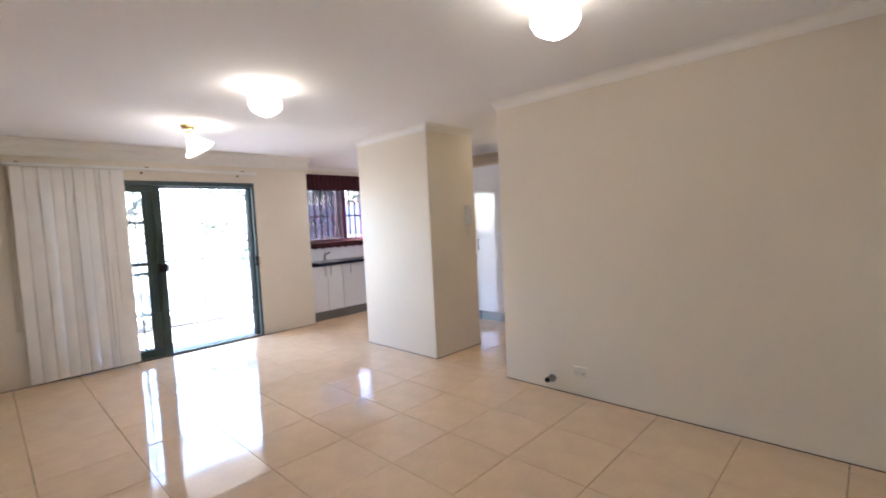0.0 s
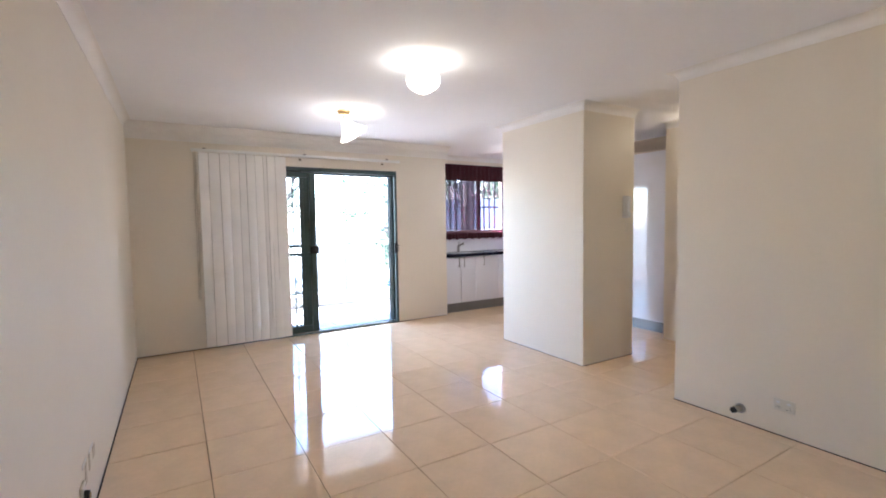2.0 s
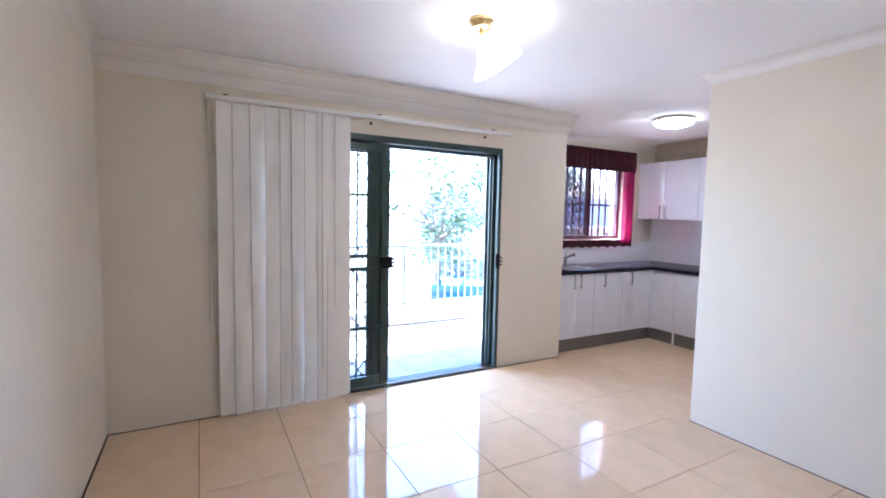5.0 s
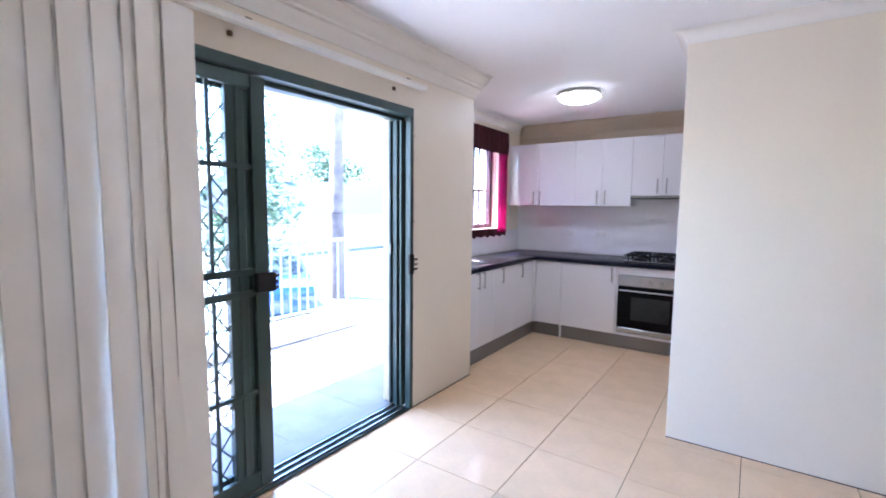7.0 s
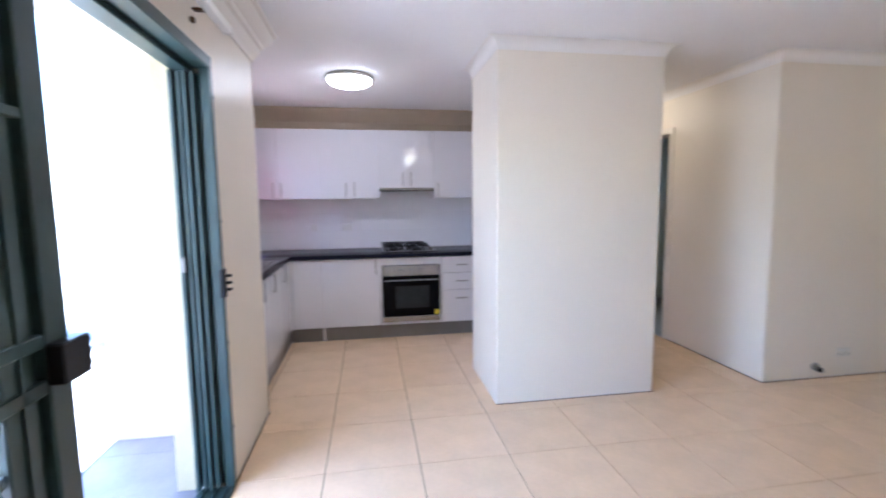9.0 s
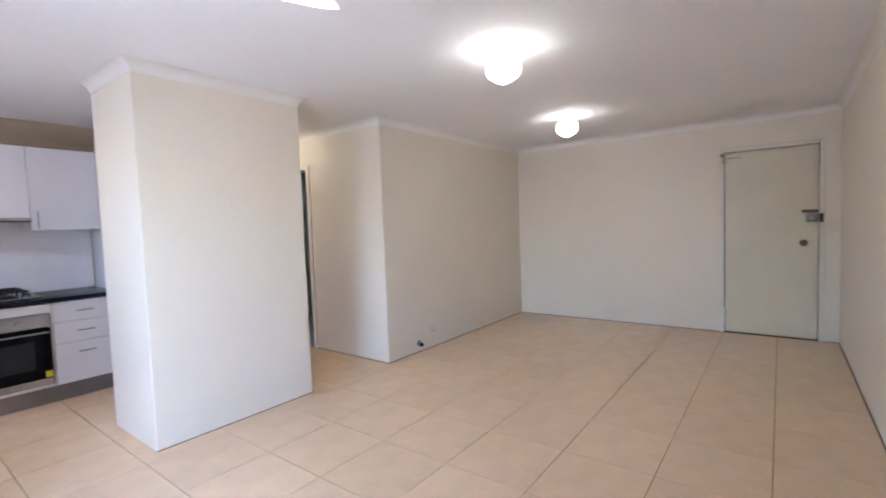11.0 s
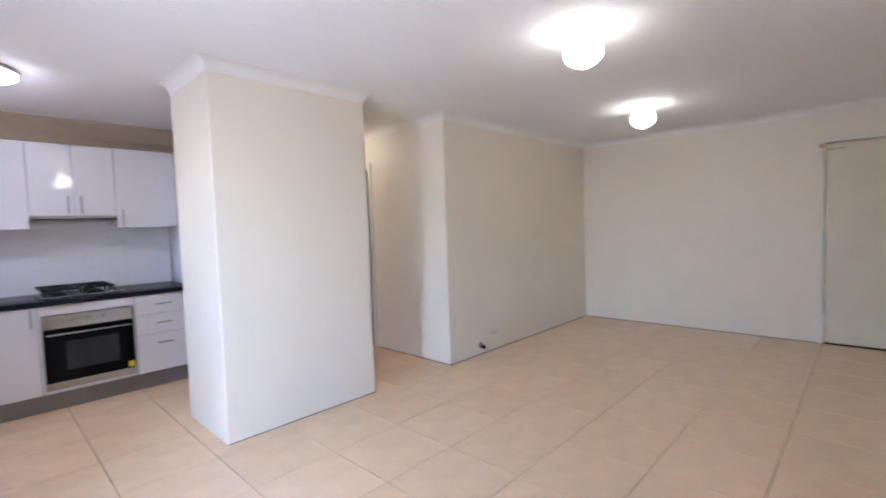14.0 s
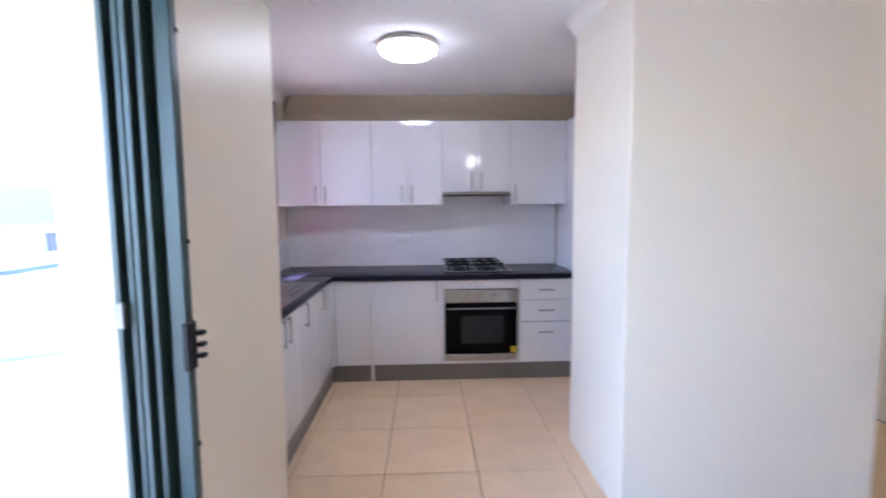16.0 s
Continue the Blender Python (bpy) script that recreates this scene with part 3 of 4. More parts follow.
def door_x(parent, y0, y1, z0, z1, face, handle=None):
    d = part("door", one_box(face - 0.018, face, y0 + 0.0016, y1 - 0.0016, z0 + 0.0016, z1 - 0.0016, bevel=0.0018), M_GLOSS, parent)
    if handle:
        bow_handle((face, handle[0], handle[1] - 0.075), (face, handle[0], handle[1] + 0.075), (0.028, 0, 0), d)
    return d


DB, DT = 0.135, CT - 0.045       # door bottom and top
# window run
c = thing("sink_cabinet", (-6.15, 3.83, 0), "white gloss two-door sink base cabinet", "cabinet", "kitchen base cabinets")
part("body", one_box(KW + 0.004, LEFT - 0.02, KS + 0.004, 4.10, 0.135, DT), M_CARCASS, c)
door_x(c, KS + 0.006, 3.83, DB, DT, LEFT, (3.785, 0.75))
door_x(c, 3.83, 4.10, DB, DT, LEFT, (3.875, 0.75))
part("leg", rod(bmesh.new(), (-6.2, 3.8, 0.0), (-6.2, 3.8, 0.134), 0.02), M_BLACK, c)
c = thing("base_cabinet", (-6.15, 4.32, 0), "white gloss single-door kitchen base cabinet", "cabinet", "kitchen base cabinets")
part("body", one_box(KW + 0.004, LEFT - 0.02, 4.103, 4.54, 0.135, DT), M_CARCASS, c)
door_x(c, 4.10, 4.54, DB, DT, LEFT, (4.24, 0.75))
part("leg", rod(bmesh.new(), (-6.2, 4.3, 0.0), (-6.2, 4.3, 0.134), 0.02), M_BLACK, c)
c = thing("corner_cabinet", (-6.15, 5.0, 0), "white gloss corner base cabinet with two fronts", "cabinet", "kitchen base cabinets")
part("body", one_box(KW + 0.004, LEFT - 0.02, 4.543, KN - 0.012, 0.135, DT), M_CARCASS, c)
door_x(c, 4.54, BACK - 0.025, DB, DT, LEFT, (4.68, 0.75))
part("filler", one_box(LEFT - 0.019, LEFT + 0.022, BACK - 0.023, BACK + 0.02, DB, DT), M_GLOSS, c)
part("leg", rod(bmesh.new(), (-6.2, 4.9, 0.0), (-6.2, 4.9, 0.134), 0.02), M_BLACK, c)
# back run
c = thing("base_cabinet", (-5.45, 5.4, 0), "white gloss wide-door base cabinet beside the oven", "cabinet", "kitchen base cabinets")
part("body", one_box(LEFT + 0.01, -5.045, BACK + 0.021, KN - 0.012, 0.135, DT), M_CARCASS, c)
door_y(c, LEFT + 0.024, -5.615, DB, DT, BACK, name="filler")
door_y(c, -5.615, -5.045, DB, DT, BACK, (-5.085, 0.74))
part("leg", rod(bmesh.new(), (-5.4, 5.4, 0.0), (-5.4, 5.4, 0.134), 0.02), M_BLACK, c)
c = thing("oven_cabinet", (-4.73, 5.4, 0), "white oven housing cabinet with filler strips", "cabinet", "kitchen base cabinets")
bm = bmesh.new()
box(bm, -5.042, -5.024, BACK + 0.021, KN - 0.012, 0.135, DT)
box(bm, -4.432, -4.414, BACK + 0.021, KN - 0.012, 0.135, DT)
box(bm, -5.023, -4.433, BACK + 0.3, KN - 0.012, 0.135, 0.15)
part("body", bm, M_CARCASS, c)
part("top_strip", one_box(-5.042, -4.416, BACK, BACK + 0.018, 0.752, DT, bevel=0.0015), M_GLOSS, c)
part("bottom_strip", one_box(-5.042, -4.416, BACK, BACK + 0.018, DB, 0.158, bevel=0.0015), M_GLOSS, c)
part("side_strip", one_box(-5.042, -5.025, BACK, BACK + 0.018, 0.159, 0.751), M_GLOSS, c)
part("leg", rod(bmesh.new(), (-4.73, 5.5, 0.0), (-4.73, 5.5, 0.134), 0.02), M_BLACK, c)
c = thing("drawer_cabinet", (-4.17, 5.4, 0), "white gloss base cabinet with three drawers", "cabinet", "kitchen base cabinets")
part("body", one_box(-4.412, -3.945, BACK + 0.021, KN - 0.012, 0.135, DT), M_CARCASS, c)
for z0, z1 in ((DB, 0.475), (0.475, 0.655), (0.655, DT)):
    door_y(c, -4.414, -3.945, z0, z1, BACK, (-4.20, z1 - 0.085), name="drawer_front", vertical=False)
part("leg", rod(bmesh.new(), (-4.17, 5.5, 0.0), (-4.17, 5.5, 0.134), 0.02), M_BLACK, c)
# kickboards
bm = bmesh.new()
box(bm, LEFT - 0.022, LEFT - 0.006, KS + 0.004, BACK + 0.005, 0.002, 0.134, bevel=0.001)
structure("baseboard_kitchen_west", bm, M_KICK, "brushed grey kickboard under the window cabinets", "kickboard")
bm = bmesh.new()
box(bm, LEFT - 0.020, -5.622, BACK + 0.006, BACK + 0.022, 0.002, 0.134, bevel=0.001)
box(bm, -5.598, -3.935, BACK + 0.006, BACK + 0.022, 0.002, 0.134, bevel=0.001)
structure("baseboard_kitchen_north", bm, M_KICK, "brushed grey kickboard under the oven run", "kickboard")
structure("trim_kick_joint", one_box(-5.621, -5.599, BACK + 0.001, BACK + 0.02, 0.002, 0.134), M_CARCASS, "white end strip between kickboard lengths", "kickboard joint")

# pantry
c = thing("pantry_cabinet", (-3.63, 5.4, 0), "tall white gloss pantry cabinet on a grey kickboard", "cabinet")
part("body", one_box(-3.93, -3.337, BACK - 0.01, KN - 0.003, 0.135, 2.145), M_GLOSS, c)
door_y(c, -3.93, -3.337, 0.135, 2.145, BACK - 0.03, (-3.87, 1.08))
part("kickboard", one_box(-3.925, -3.34, BACK + 0.02, BACK + 0.036, 0.0, 0.134), M_KICK, c, "brushed grey kickboard")

# worktop in an L
bm = bmesh.new()
box(bm, KW + 0.002, LEFT + 0.02, KS + 0.002, BACK - 0.02, CT - 0.04, CT, bevel=0.008, segments=2)
box(bm, KW + 0.002, -3.934, BACK - 0.0195, KN - 0.002, CT - 0.04, CT, bevel=0.008, segments=2)
w = solo("worktop", bm, M_STONE, "dark blue-black speckled laminate L-shaped kitchen worktop", "worktop", smooth=True)

# sink and tap
s = thing("kitchen_sink", (-6.15, 4.28, CT), "stainless steel inset sink with drainer on the worktop", "sink")
bm = bmesh.new()
x0, x1, y0, y1 = -6.37, -5.93, 3.70, 4.72
box(bm, x0, x1, y0, 3.76, CT + 0.0005, CT + 0.006, bevel=0.002)
box(bm, x0, x1, 4.16, y1, CT + 0.0005, CT + 0.006, bevel=0.002)
box(bm, x0, -6.30, 3.76, 4.16, CT + 0.0005, CT + 0.006, bevel=0.002)
box(bm, -5.99, x1, 3.76, 4.16, CT + 0.0005, CT + 0.006, bevel=0.002)
part("rim", bm, M_STEEL, s)
part("bowl", one_box(-6.299, -5.991, 3.761, 4.159, CT + 0.0006, CT + 0.0022), material("sink_bowl_steel", (0.3, 0.3, 0.31), 0.3, metal=1.0), s)
for k in range(6):
    part("drainer_ridge", one_box(-6.31 + 0.06 * k, -6.29 + 0.06 * k, 4.22, 4.66, CT + 0.0062, CT + 0.010, bevel=0.0015), M_STEEL, s)
t = thing("kitchen_tap", (-6.335, 4.05, CT + 0.006), "chrome mixer tap behind the sink", "tap")
bm = rod(bmesh.new(), (-6.335, 4.05, CT + 0.006), (-6.335, 4.05, CT + 0.10), 0.022, 0.018, seg=20)
part("column", bm, M_NICKEL, t, smooth=True)
part("spout", rod(rod(bmesh.new(), (-6.335, 4.05, CT + 0.09), (-6.19, 4.05, CT + 0.15), 0.012, seg=14), (-6.195, 4.05, CT + 0.152), (-6.19, 4.05, CT + 0.12), 0.011, seg=14), M_NICKEL, t, smooth=True)
part("lever", rod(bmesh.new(), (-6.335, 4.05, CT + 0.101), (-6.36, 4.08, CT + 0.16), 0.008, 0.005, seg=10), M_NICKEL, t, smooth=True)

# oven
o = thing("oven", (-4.73, 5.2, 0.16), "built-in electric oven with steel control panel and black glass door", "oven")
ox0, ox1 = -5.022, -4.434
part("body", one_box(ox0 + 0.01, ox1 - 0.01, BACK + 0.02, BACK + 0.29, 0.16, 0.75), M_BLACK, o)
cp = part("control_panel", one_box(ox0, ox1, BACK - 0.016, BACK + 0.018, 0.64, 0.748, bevel=0.003), M_STEEL, o, "brushed stainless control panel")
for x in (-4.83, -4.73, -4.63):
    part("knob", rod(bmesh.new(), (x, BACK - 0.016, 0.692), (x, BACK - 0.038, 0.692), 0.018, 0.016, seg=20), M_STEEL, cp, smooth=True)
dr = part("oven_door", one_box(ox0, ox1, BACK - 0.016, BACK + 0.018, 0.222, 0.634, bevel=0.003), M_OVENGLASS, o, "black glass oven door")
part("oven_window", one_box(ox0 + 0.13, ox1 - 0.11, BACK - 0.0185, BACK - 0.0165, 0.305, 0.535, bevel=0.0008), M_OVENWIN, dr)
bow_handle((ox0 + 0.02, BACK - 0.017, 0.60), (ox1 - 0.02, BACK - 0.017, 0.60), (0, -0.03, 0), dr)
part("bottom_trim", one_box(ox0, ox1, BACK - 0.016, BACK + 0.018, 0.162, 0.219, bevel=0.003), M_STEEL, o, "brushed stainless lower trim")
part("energy_sticker", one_box(ox1 - 0.052, ox1 - 0.008, BACK - 0.0185, BACK - 0.0165, 0.228, 0.278), M_YELLOW, dr, "yellow sticker")

# gas cooktop
k = thing("cooktop", (-4.73, 5.38, CT), "four-burner gas cooktop with black trivets on steel plate", "cooktop")
part("plate", one_box(-5.015, -4.445, 5.15, 5.64, CT + 0.0005, CT + 0.012, bevel=0.004), M_STEEL, k)
for x in (-4.885, -4.645):
    for y in (5.275, 5.515):
        bu = part("burner", lathe(bmesh.new(), [(0.0, 0.0), (0.055, 0.0), (0.055, 0.012), (0.04, 0.014), (0.04, 0.022), (0.0, 0.024)], Matrix.Translation((x, y, CT + 0.0125)), 20), M_BLACK, k, smooth=True)
        bm = bmesh.new()
        for a in range(4):
            dx, dy = math.cos(a * math.pi / 2 + 0.78), math.sin(a * math.pi / 2 + 0.78)
            rod(bm, (x + 0.03 * dx, y + 0.03 * dy, CT + 0.068), (x + 0.125 * dx, y + 0.125 * dy, CT + 0.068), 0.006, seg=6)
            rod(bm, (x + 0.12 * dx, y + 0.12 * dy, CT + 0.013), (x + 0.12 * dx, y + 0.12 * dy, CT + 0.070), 0.006, seg=6)
        for sx, sy, ex, ey in ((-1, -1, 1, -1), (1, -1, 1, 1), (1, 1, -1, 1), (-1, 1, -1, -1)):
            rod(bm, (x + 0.117 * sx, y + 0.112 * sy, CT + 0.065), (x + 0.117 * ex, y + 0.112 * ey, CT + 0.065), 0.007, seg=6)
        for a in range(4):
            p = [Vector((x + 0.09 * math.cos(b), y + 0.09 * math.sin(b), CT + 0.065)) for b in (a * math.pi / 2 + 0.78, (a + 1) * math.pi / 2 + 0.78)]
            rod(bm, p[0], p[1], 0.005, seg=6)
        part("trivet", bm, M_BLACK, k, "black cast trivet")
for i in range(4):
    part("knob", rod(bmesh.new(), (-4.488, 5.24 + 0.085 * i, CT + 0.0125), (-4.488, 5.24 + 0.085 * i, CT + 0.034), 0.019, 0.016, seg=16), M_STEEL, k, smooth=True)

# wall cupboards
UB, UT, UF = 1.435, 2.15, 5.40


def wall_cupboard(x0, x1, z0, splits, handles, label):
    c = thing("wall_cupboard", ((x0 + x1) / 2, 5.55, z0), label, "cupboard", "kitchen wall cupboards")
    part("body", one_box(x0 + 0.001, x1 - 0.001, UF + 0.02, KN - 0.012, z0, UT), M_CARCASS, c)
    xs = [x0, *splits, x1]
    for i, (a, b) in enumerate(zip(xs, xs[1:])):
        h = handles[i]
        door_y(c, a, b, z0 - 0.004, UT + 0.003, UF, (h, z0 + 0.09) if h else None)


wall_cupboard(KW + 0.004, -5.625, UB, [-6.065], [-6.105, -6.025], "white gloss two-door wall cupboard in the kitchen corner")
wall_cupboard(-5.625, -5.02, UB, [-5.325], [-5.368, -5.282], "white gloss two-door wall cupboard")
wall_cupboard(-5.02, -4.43, UB + 0.112, [-4.725], [-4.768, -4.682], "shorter white gloss wall cupboard above the range hood")
wall_cupboard(-4.43, -3.936, UB, [], [-4.385], "white gloss wall cupboard beside the pantry")

h = thing("range_hood", (-4.725, 5.5, 1.525), "slim stainless slide-out range hood under the cupboard", "range hood")
part("body", one_box(-5.015, -4.435, 5.41, KN - 0.012, 1.512, 1.541), M_CARCASS, h)
part("front", one_box(-5.018, -4.432, 5.362, 5.409, 1.515, 1.541, bevel=0.003), M_STEEL, h, "brushed stainless front")
part("visor_line", one_box(-5.018, -4.432, 5.3585, 5.4085, 1.505, 1.514, bevel=0.001), M_BLACK, h)


# power points
def outlet(x, z, wide=True, group="kitchen power points"):
    p = thing("power_outlet", (x, KN - 0.012, z), "white double power outlet on the splashback" if wide else "white single switch plate on the splashback", "power outlet", group)
    w = 0.06 if wide else 0.036
    pl = part("plate", one_box(x - w, x + w, KN - 0.024, KN - 0.0125, z - 0.037, z + 0.037, bevel=0.003), M_WHITEP, p)
    for dx in ((-0.03, 0.03) if wide else (0.0,)):
        part("switch", one_box(x + dx - 0.008, x + dx + 0.008, KN - 0.028, KN - 0.0245, z + 0.01, z + 0.026, bevel=0.001), M_WHITEP, pl)
        for e in (-0.008, 0.008):
            part("slot", one_box(x + dx + e - 0.0012, x + dx + e + 0.0012, KN - 0.0255, KN - 0.0242, z - 0.022, z - 0.01), M_BLACK, pl)


outlet(-5.385, 1.115)
outlet(-5.745, 1.115, False)

# ---- kitchen window and curtain ----
win = thing("window_1", (-6.58, 4.5, WZ0), "kitchen window with dark bars seen through red sheer", "window", kind="structure")
for n, a in (("frame", (WY0, WY0 + 0.045, WZ0, WZ1)), ("frame", (WY1 - 0.045, WY1, WZ0, WZ1)), ("frame", (WY0 + 0.046, WY1 - 0.046, WZ0, WZ0 + 0.05)), ("frame", (WY0 + 0.046, WY1 - 0.046, WZ1 - 0.05, WZ1)), ("mullion", (4.60, 4.66, WZ0 + 0.051, WZ1 - 0.051))):
    part(n, one_box(-6.62, -6.56, *a, bevel=0.004), M_WINFRAME, win)
for y0, y1 in ((WY0 + 0.045, 4.60), (4.66, WY1 - 0.045)):
    pane = part("pane", one_box(-6.593, -6.587, y0, y1, WZ0 + 0.05, WZ1 - 0.05), M_GLASS, win)
    pane.visible_shadow = False
y = WY0 + 0.13
while y < WY1 - 0.06:
    part("security_bar", one_box(-6.655, -6.64, y - 0.013, y + 0.013, WZ0, WZ1), M_WINFRAME, win)
    y += 0.115
bm = bmesh.new()
for sgn in (1, -1):
    for q in range(-14, 15):
        za, zb = WZ0 + 0.05, WZ1 - 0.05
        ya = 3.9 + q * 0.085
        yb = ya + sgn * (zb - za) / 1.25
        t0, t1 = sorted(((3.9 - ya) / (yb - ya), (4.6 - ya) / (yb - ya)))
        t0, t1 = max(0, t0), min(1, t1)
        if t1 - t0 > 0.02:
            rod(bm, (-6.632, ya + (yb - ya) * t0, za + (zb - za) * t0), (-6.632, ya + (yb - ya) * t1, za + (zb - za) * t1), 0.006, seg=5)
part("diamond_grille", bm, M_WINFRAME, win, "dark diamond grille over one pane")
part("fly_screen", one_box(-6.612, -6.610, WY0 + 0.046, 4.599, WZ0 + 0.051, WZ1 - 0.051), sheer("dark_fly_screen_mesh", (0.03, 0.03, 0.035), 0.62), win, "dark fine fly screen mesh")
part("security_rail", one_box(-6.657, -6.638, WY0, WY1, 1.59, 1.615), M_WINFRAME, win)
part("window_sill", one_box(-6.56, KW + 0.008, WY0 - 0.02, WY1 + 0.02, WZ0 - 0.025, WZ0 - 0.001, bevel=0.003), M_TRIM, win)


def pleated(y0, y1, z0, z1, x, folds, depth, scallop=0.0, ny=160, nz=10, gather=None):
    bm = bmesh.new()
    rows = []
    for i in range(ny + 1):
        u = i / ny
        col = []
        for j in range(nz + 1):
            v = j / nz
            zb = z0 + (scallop * abs(math.sin(math.pi * u * 11)) if j == 0 else 0)
            z = zb + v * (z1 - zb)
            ph = 2 * math.pi * folds * u
            yy = y0 + u * (y1 - y0)
            if gather:
                yy = gather(yy, v)
            col.append(bm.verts.new((x + depth * math.sin(ph + 0.7 * math.sin(3 * v)) + 0.4 * depth * math.sin(2.3 * ph + 1), yy, z)))
        rows.append(col)
    for i in range(ny):
        for j in range(nz):
            bm.faces.new((rows[i][j], rows[i + 1][j], rows[i + 1][j + 1], rows[i][j + 1]))
    return bm


cur = thing("kitchen_curtain", (KW + 0.05, 4.5, 1.07), "red sheer kitchen curtain with dark red valance and frilled hem", "curtain")
part("curtain_rod", rod(bmesh.new(), (KW + 0.03, 3.60, 2.24), (KW + 0.03, 5.26, 2.24), 0.006), M_WHITEP, cur)
part("valance", pleated(3.62, 5.245, 2.02, 2.275, KW + 0.065, 20, 0.012, 0.0), M_RED, cur, "dark red gathered valance", smooth=True)
part("sheer", pleated(3.64, 5.235, 1.15, 2.04, KW + 0.045, 22, 0.010), M_SHEER, cur, "translucent red sheer", smooth=True)
part("gathered_edge", pleated(5.03, 5.24, 1.12, 2.04, KW + 0.062, 8, 0.012, ny=80), M_SHEER2, cur, "gathered bright red edge", smooth=True)
part("frill", pleated(3.63, 5.235, 1.065, 1.165, KW + 0.055, 26, 0.012, 0.018, 220, 4), M_RED, cur, "dark red scalloped hem", smooth=True)

# ---- living room fittings ----
dd = thing("door_1", (EAST + 0.03, 0.345, 0), "closed flush cream entrance door with brass lock", "door", kind="structure")
slab = part("door_leaf", one_box(EAST + 0.012, EAST + 0.05, -0.062, 0.752, 0.012, 2.036, bevel=0.003), M_DOOR, dd, "flush cream painted door leaf")
bm = bmesh.new()
box(bm, EAST - 0.012, EAST + 0.1, -0.115, -0.07, 0.0, 2.09, bevel=0.003)
box(bm, EAST - 0.012, EAST + 0.1, 0.760, 0.800, 0.0, 2.09, bevel=0.003)
part("door_frame", bm, M_TRIM, dd)
part("door_head", one_box(EAST - 0.011, EAST + 0.1, -0.069, 0.759, 2.044, 2.089, bevel=0.003), M_TRIM, dd)
part("door_knob", lathe(bmesh.new(), [(0.0, 0.0), (0.032, 0.0), (0.034, 0.006), (0.016, 0.012), (0.014, 0.03), (0.027, 0.042), (0.03, 0.055), (0.022, 0.066), (0.0, 0.069)], Matrix.Translation((EAST + 0.012, 0.055, 1.025)) @ Euler((0, radians(-90), 0)).to_matrix().to_4x4(), 24), M_BROWN, slab, "bronze door knob", smooth=True)
lk = part("rim_lock", one_box(EAST - 0.022, EAST + 0.0115, -0.06, 0.035, 1.245, 1.325, bevel=0.005, segments=2), M_STEEL, slab, "silver rim lock")
part("lock_cylinder", rod(bmesh.new(), (EAST - 0.022, -0.005, 1.285), (EAST - 0.032, -0.005, 1.285), 0.014, seg=18), M_NICKEL, lk, smooth=True)
part("lock_strip", one_box(EAST - 0.026, EAST + 0.0115, -0.062, 0.07, 1.345, 1.372, bevel=0.004), M_BROWN, slab, "brown door chain plate")
part("scuff", one_box(EAST + 0.0105, EAST + 0.0118, 0.60, 0.735, 1.974, 1.980), M_BROWN, slab, "brown scuff on the door paint")
part("bare_strip", one_box(EAST - 0.0138, EAST - 0.0122, 0.783, 0.799, 0.69, 1.72), M_PATCH, dd, "narrow white strip on the door frame")
part("hinge_screw", one_box(EAST - 0.0205, EAST - 0.0125, 0.774, 0.792, 2.0, 2.035, bevel=0.002), M_BROWN, dd)
part("strike_plate", one_box(EAST - 0.027, EAST - 0.0125, -0.105, -0.071, 1.24, 1.33, bevel=0.003), M_BLACK, dd)
part("hinge", one_box(EAST - 0.020, EAST - 0.0125, 0.752, 0.772, 1.93, 2.03, bevel=0.002), M_BRASS, dd)
part("hinge", one_box(EAST - 0.020, EAST - 0.0125, 0.752, 0.772, 0.20, 0.30, bevel=0.002), M_TRIM, dd)
structure("wall_entry_backing", one_box(0.83, 0.9, -0.3, 1.0, -0.2, CEIL), M_WALL, "plain wall behind the entrance door")


def wall_plate(name, label, cat, x0, x1, y0, y1, z0, z1, mat=M_PLASTIC):
    p = thing(name, ((x0 + x1) / 2, (y0 + y1) / 2, z0), label, cat)
    part("plate", one_box(x0, x1, y0, y1, z0, z1, bevel=0.003), mat, p)
    return p


p = wall_plate("light_switch", "cream light switch plate beside the entrance door", "light switch", EAST - 0.01, EAST - 0.0005, -0.225, -0.155, 1.14, 1.255)
part("rocker", one_box(EAST - 0.015, EAST - 0.0105, -0.2, -0.18, 1.19, 1.215, bevel=0.001), M_PLASTIC, p)
solo("wall_mark", one_box(PX1 + 0.0005, PX1 + 0.003, 3.505, 3.545, 1.082, 1.096, bevel=0.001), M_TRIM, "small raised filler mark on the painted pier", "wall mark", "wall marks")
p = wall_plate("power_outlet", "cream double power outlet low on the wall", "power outlet", -1.59, -1.475, NORTH - 0.010, NORTH - 0.0005, 0.16, 0.235)
for dx in (-0.028, 0.028):
    part("switch", one_box(-1.533 + dx - 0.008, -1.533 + dx + 0.008, NORTH - 0.014, NORTH - 0.0105, 0.206, 0.222, bevel=0.001), M_WHITEP, p)
    for e in (-0.008, 0.008):
        part("slot", one_box(-1.533 + dx + e - 0.0012, -1.533 + dx + e + 0.0012, NORTH - 0.0118, NORTH - 0.0102, 0.176, 0.19), M_BLACK, p)
g = thing("gas_bayonet", (-1.78, NORTH, 0.06), "chrome gas bayonet outlet low on the wall", "gas outlet")
part("flange", rod(bmesh.new(), (-1.78, NORTH - 0.0005, 0.095), (-1.78, NORTH - 0.008, 0.095), 0.032, seg=20), M_NICKEL, g, smooth=True)
part("socket", rod(bmesh.new(), (-1.78, NORTH - 0.0082, 0.095), (-1.795, NORTH - 0.05, 0.09), 0.02, 0.022, seg=20), M_STEEL, g, smooth=True)
